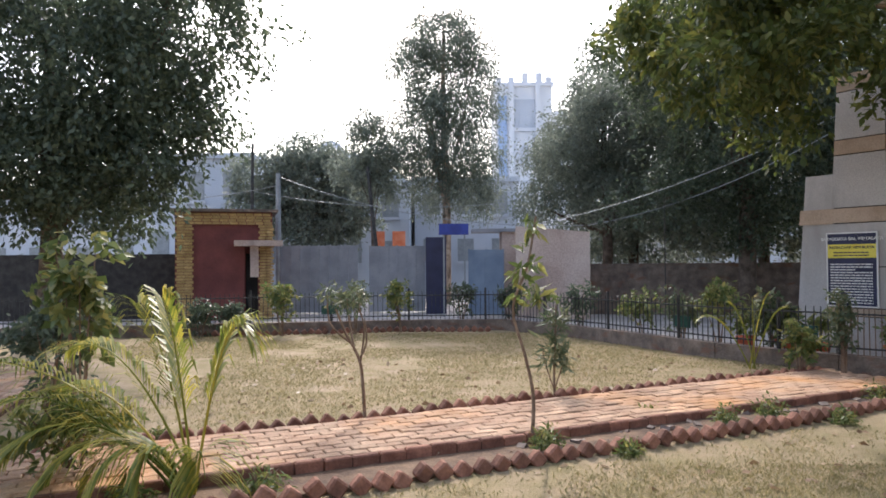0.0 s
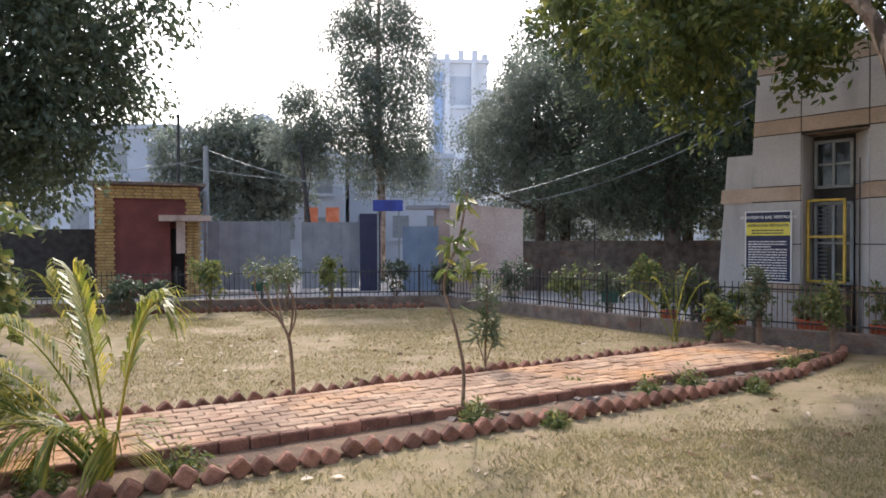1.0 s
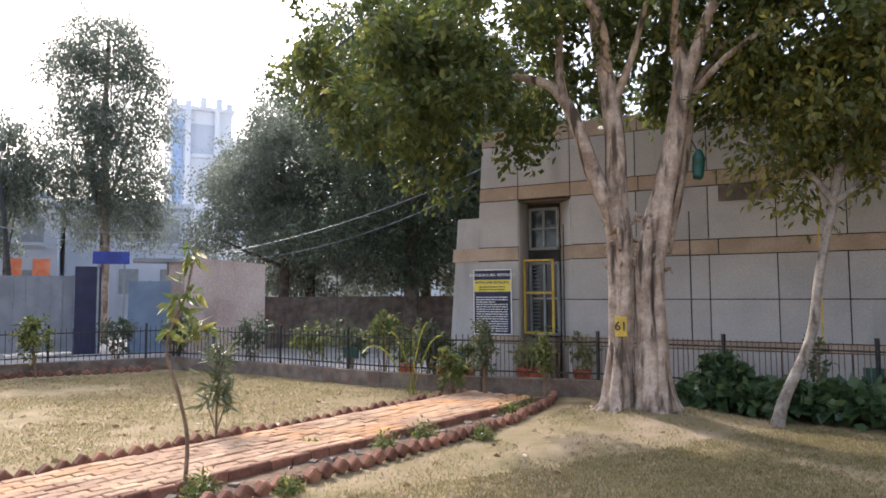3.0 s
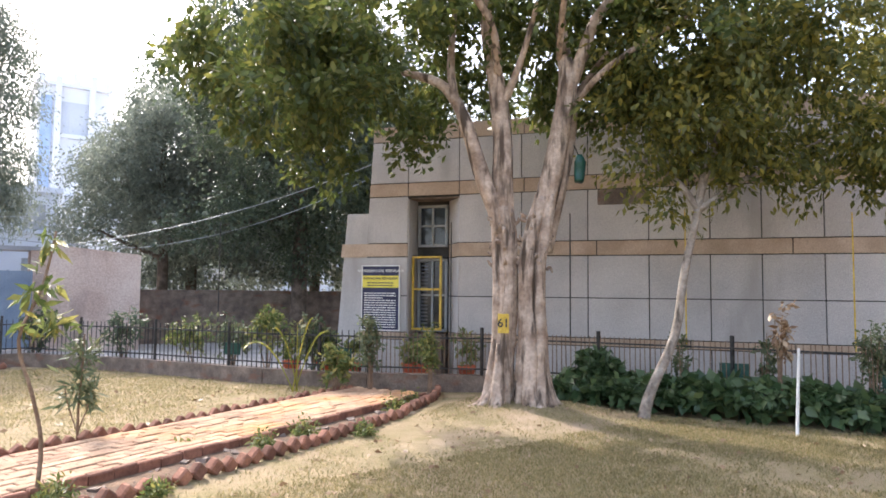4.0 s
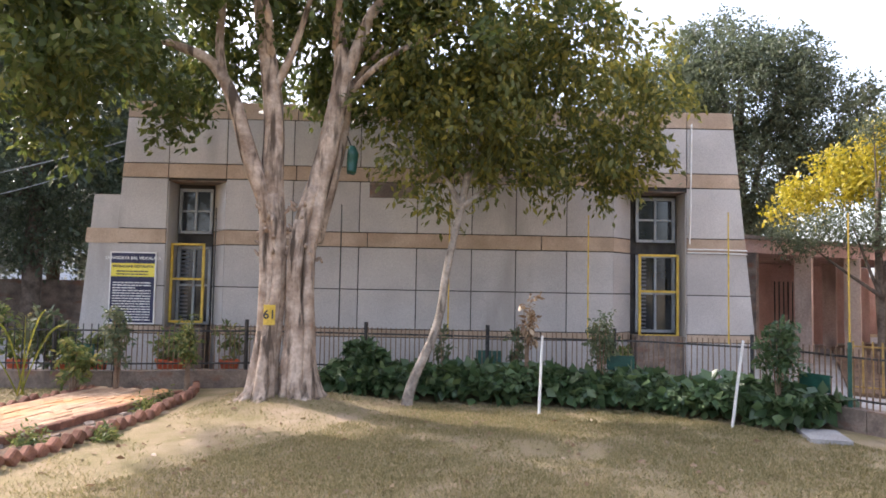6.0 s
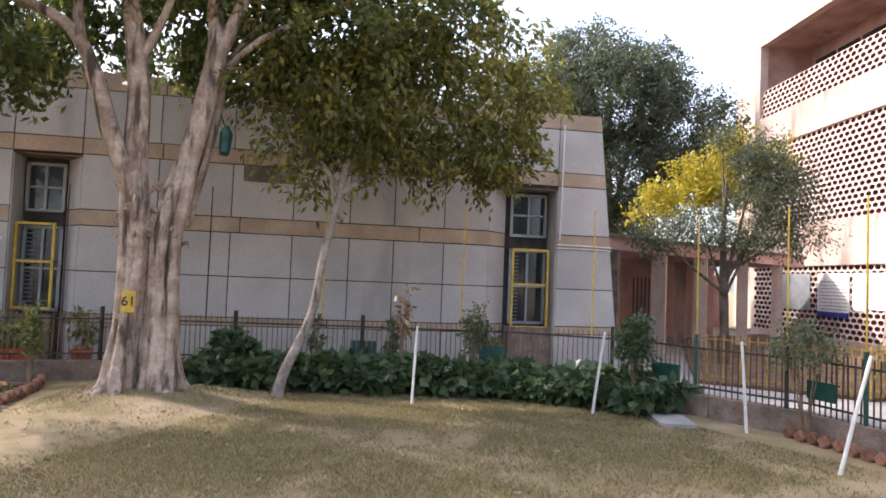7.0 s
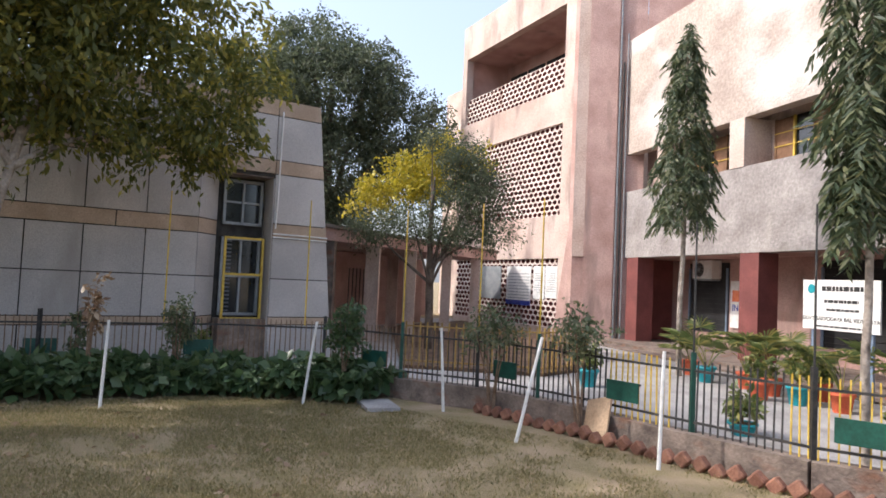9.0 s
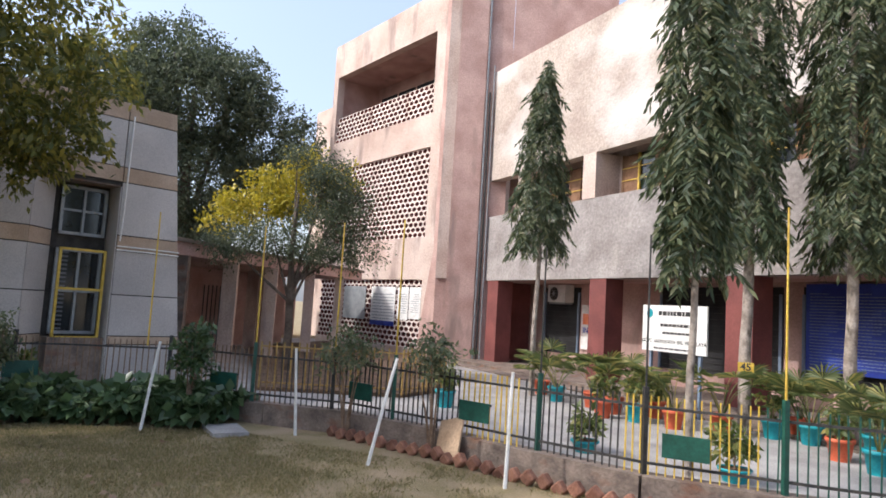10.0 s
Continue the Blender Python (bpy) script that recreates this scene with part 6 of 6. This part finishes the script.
for k, (x, y, m, kd, ph, z) in enumerate([(10.0, -5.46, M_TERRA, "fan", 0.95, 0.055), (9.75, -6.1, M_TERRA, "fan", 1.0, 0.055), (10.86, -4.7, M_TERRA, "leaf", 0.5, 0.055), (10.5, -5.1, M_TEAL, "leaf", 0.6, 0.055), (12.6, -4.55, M_TEAL, "fan", 1.05, 0.055), (12.0, -5.0, M_TERRA, "fan", 1.0, 0.055),
                                          (9.0, -7.0, M_TEAL, "fan", 1.0, 0.055), (8.3, -7.4, M_TEAL, "leaf", 0.6, 0.055), (11.3, -5.1, M_TERRA, "fan", 0.95, 0.055), (9.4, -6.7, M_TEAL, "leaf", 0.6, 0.055), (13.6, -4.6, M_TERRA, "fan", 0.8, 0.055), (11.4, -2.2, M_TEAL, "leaf", 0.4, 0.055), (11.0, -5.7, M_TERRA, "leaf", 0.5, 0.055),
                                          (8.2, -3.3, M_TEAL, "leaf", 0.4, 0.055), (6.9, -4.4, M_TEAL, "leaf", 0.55, 0.055), (8.0, -6.6, M_TERRA, "leaf", 0.45, 0.055), (7.3, -6.5, M_TEAL, "fan", 1.0, 0.055), (9.6, -7.3, M_TERRA, "fan", 0.9, 0.055),
                                          (6.95, 9.9, M_TERRA, "leaf", 0.7, 0.055), (7.6, 9.5, M_TERRA, "leaf", 0.7, 0.055), (5.35, 11.9, M_TERRA, "leaf", 0.6, 0.055), (5.75, 11.3, M_TERRA, "leaf", 0.6, 0.055), (6.1, 10.9, M_TERRA, "leaf", 0.6, 0.055), (10.6, 3.9, M_TERRA, "leaf", 0.5, 0.055), (7.0, 11.0 - 0.6, M_TERRA, "leaf", 0.5, 0.055)]):
    potted(x, y, m, kd, 0.16, 0.28 if k not in (13, 14) else 0.14, 200 + k, ph, z)

# ---- signs and fittings on the school ----
def p_text(word, size, s, o, z, m, parent):
    ob = part("lettering", text_mesh(word, size, m), m, parent)
    ob.matrix_world = Matrix.Translation(pk(s, o, z)) @ Matrix(((PU.x, 0, PN.x, 0), (PU.y, 0, PN.y, 0), (0, 1, 0, 0), (0, 0, 0, 1)))
sg = empty("school_sign", "white painted sign board on two blue posts", "sign")
part("panel", pbox(Geo(), 8.5, 10.0, 1.5, 1.53, 1.12, 1.95), M_WHITE, sg)
for s in (8.65, 9.8):
    part("post", pbox(Geo(), s, s + 0.05, 1.45, 1.495, 0, 1.9), M_SHEETB, sg)
p_text("GOVT. SARVODAYA BAL VIDYALAYA", 0.09, 9.25, 1.532, 1.3, M_BLACK, sg)
for s0, s1, z0, z1, seed, fill in ((8.9, 9.75, 1.74, 1.87, 31, 0.8), (8.95, 9.7, 1.55, 1.65, 32, 0.7), (9.0, 9.65, 1.42, 1.5, 35, 0.7), (8.8, 9.75, 1.15, 1.21, 33, 0.7)):
    gb = Geo()
    bars(gb, lambda g, a, b, c, d: pbox(g, a, b, 1.5301, 1.534, c, d), s0, s1, z0, z1, 1, seed, fill)
    part("text_line", gb, M_BLACK, sg)
part("emblem", Geo().tube([pk(8.68, 1.531, 1.8), pk(8.68, 1.536, 1.8)], [0.08, 0.08], 14), M_TEAL, sg)
bn = empty("blue_banner", "large blue printed banner hung on the arcade wall", "banner")
part("sheet", pbox(Geo(), 9.6, 11.25, -1.60, -1.58, 0.9, 2.55), M_BLUE, bn)
gb = Geo()
for c0, c1 in ((9.68, 10.38), (10.46, 11.18)):
    bars(gb, lambda g, a, b, c, d: pbox(g, a, b, -1.579, -1.576, c, d), c0, c1, 1.0, 2.4, 24, 34, 0.45)
part("text_block", gb, M_SHEETB, bn)
part("cord", pbox(pbox(Geo(), 9.65, 9.67, -1.75, -1.6, 2.5, 2.52), 11.15, 11.17, -1.75, -1.6, 2.5, 2.52), M_BLACK, bn)
ac = empty("air_conditioner", "white outdoor air conditioner unit on the arcade wall", "air conditioner")
part("case", pbox(Geo(), 1.35, 2.2, -1.72, -1.4, 2.05, 2.56), M_WHITE, ac)
part("fan_ring", Geo().tube([pk(1.66, -1.399, 2.3), pk(1.66, -1.38, 2.3)], [0.2, 0.19], 20), M_JOINT, ac)
part("fan_hub", Geo().tube([pk(1.66, -1.379, 2.3), pk(1.66, -1.37, 2.3)], [0.06, 0.05], 12), M_GREYP, ac)
for i in range(5):
    part("grille_bar", pbox(Geo(), 1.46, 1.86, -1.376, -1.37, 2.14 + i * 0.08, 2.148 + i * 0.08), M_GREYP, ac)
part("bracket", pbox(Geo(), 1.4, 2.15, -1.75, -1.42, 2.0, 2.04), M_GREYP, ac)
ib = empty("info_board", "narrow white information board with an orange block", "sign")
part("panel", pbox(Geo(), 2.65, 3.3, -1.7, -1.67, 0.75, 2.0), M_WHITE, ib)
part("orange_block", pbox(Geo(), 2.72, 3.1, -1.669, -1.665, 1.45, 1.75), M_ORANGE, ib)
p_text("IN", 0.24, 2.85, -1.668, 1.28, M_BLUE, ib)
part("bracket", pbox(Geo(), 2.7, 3.2, -1.75, -1.7, 1.9, 1.95), M_GREYP, ib)
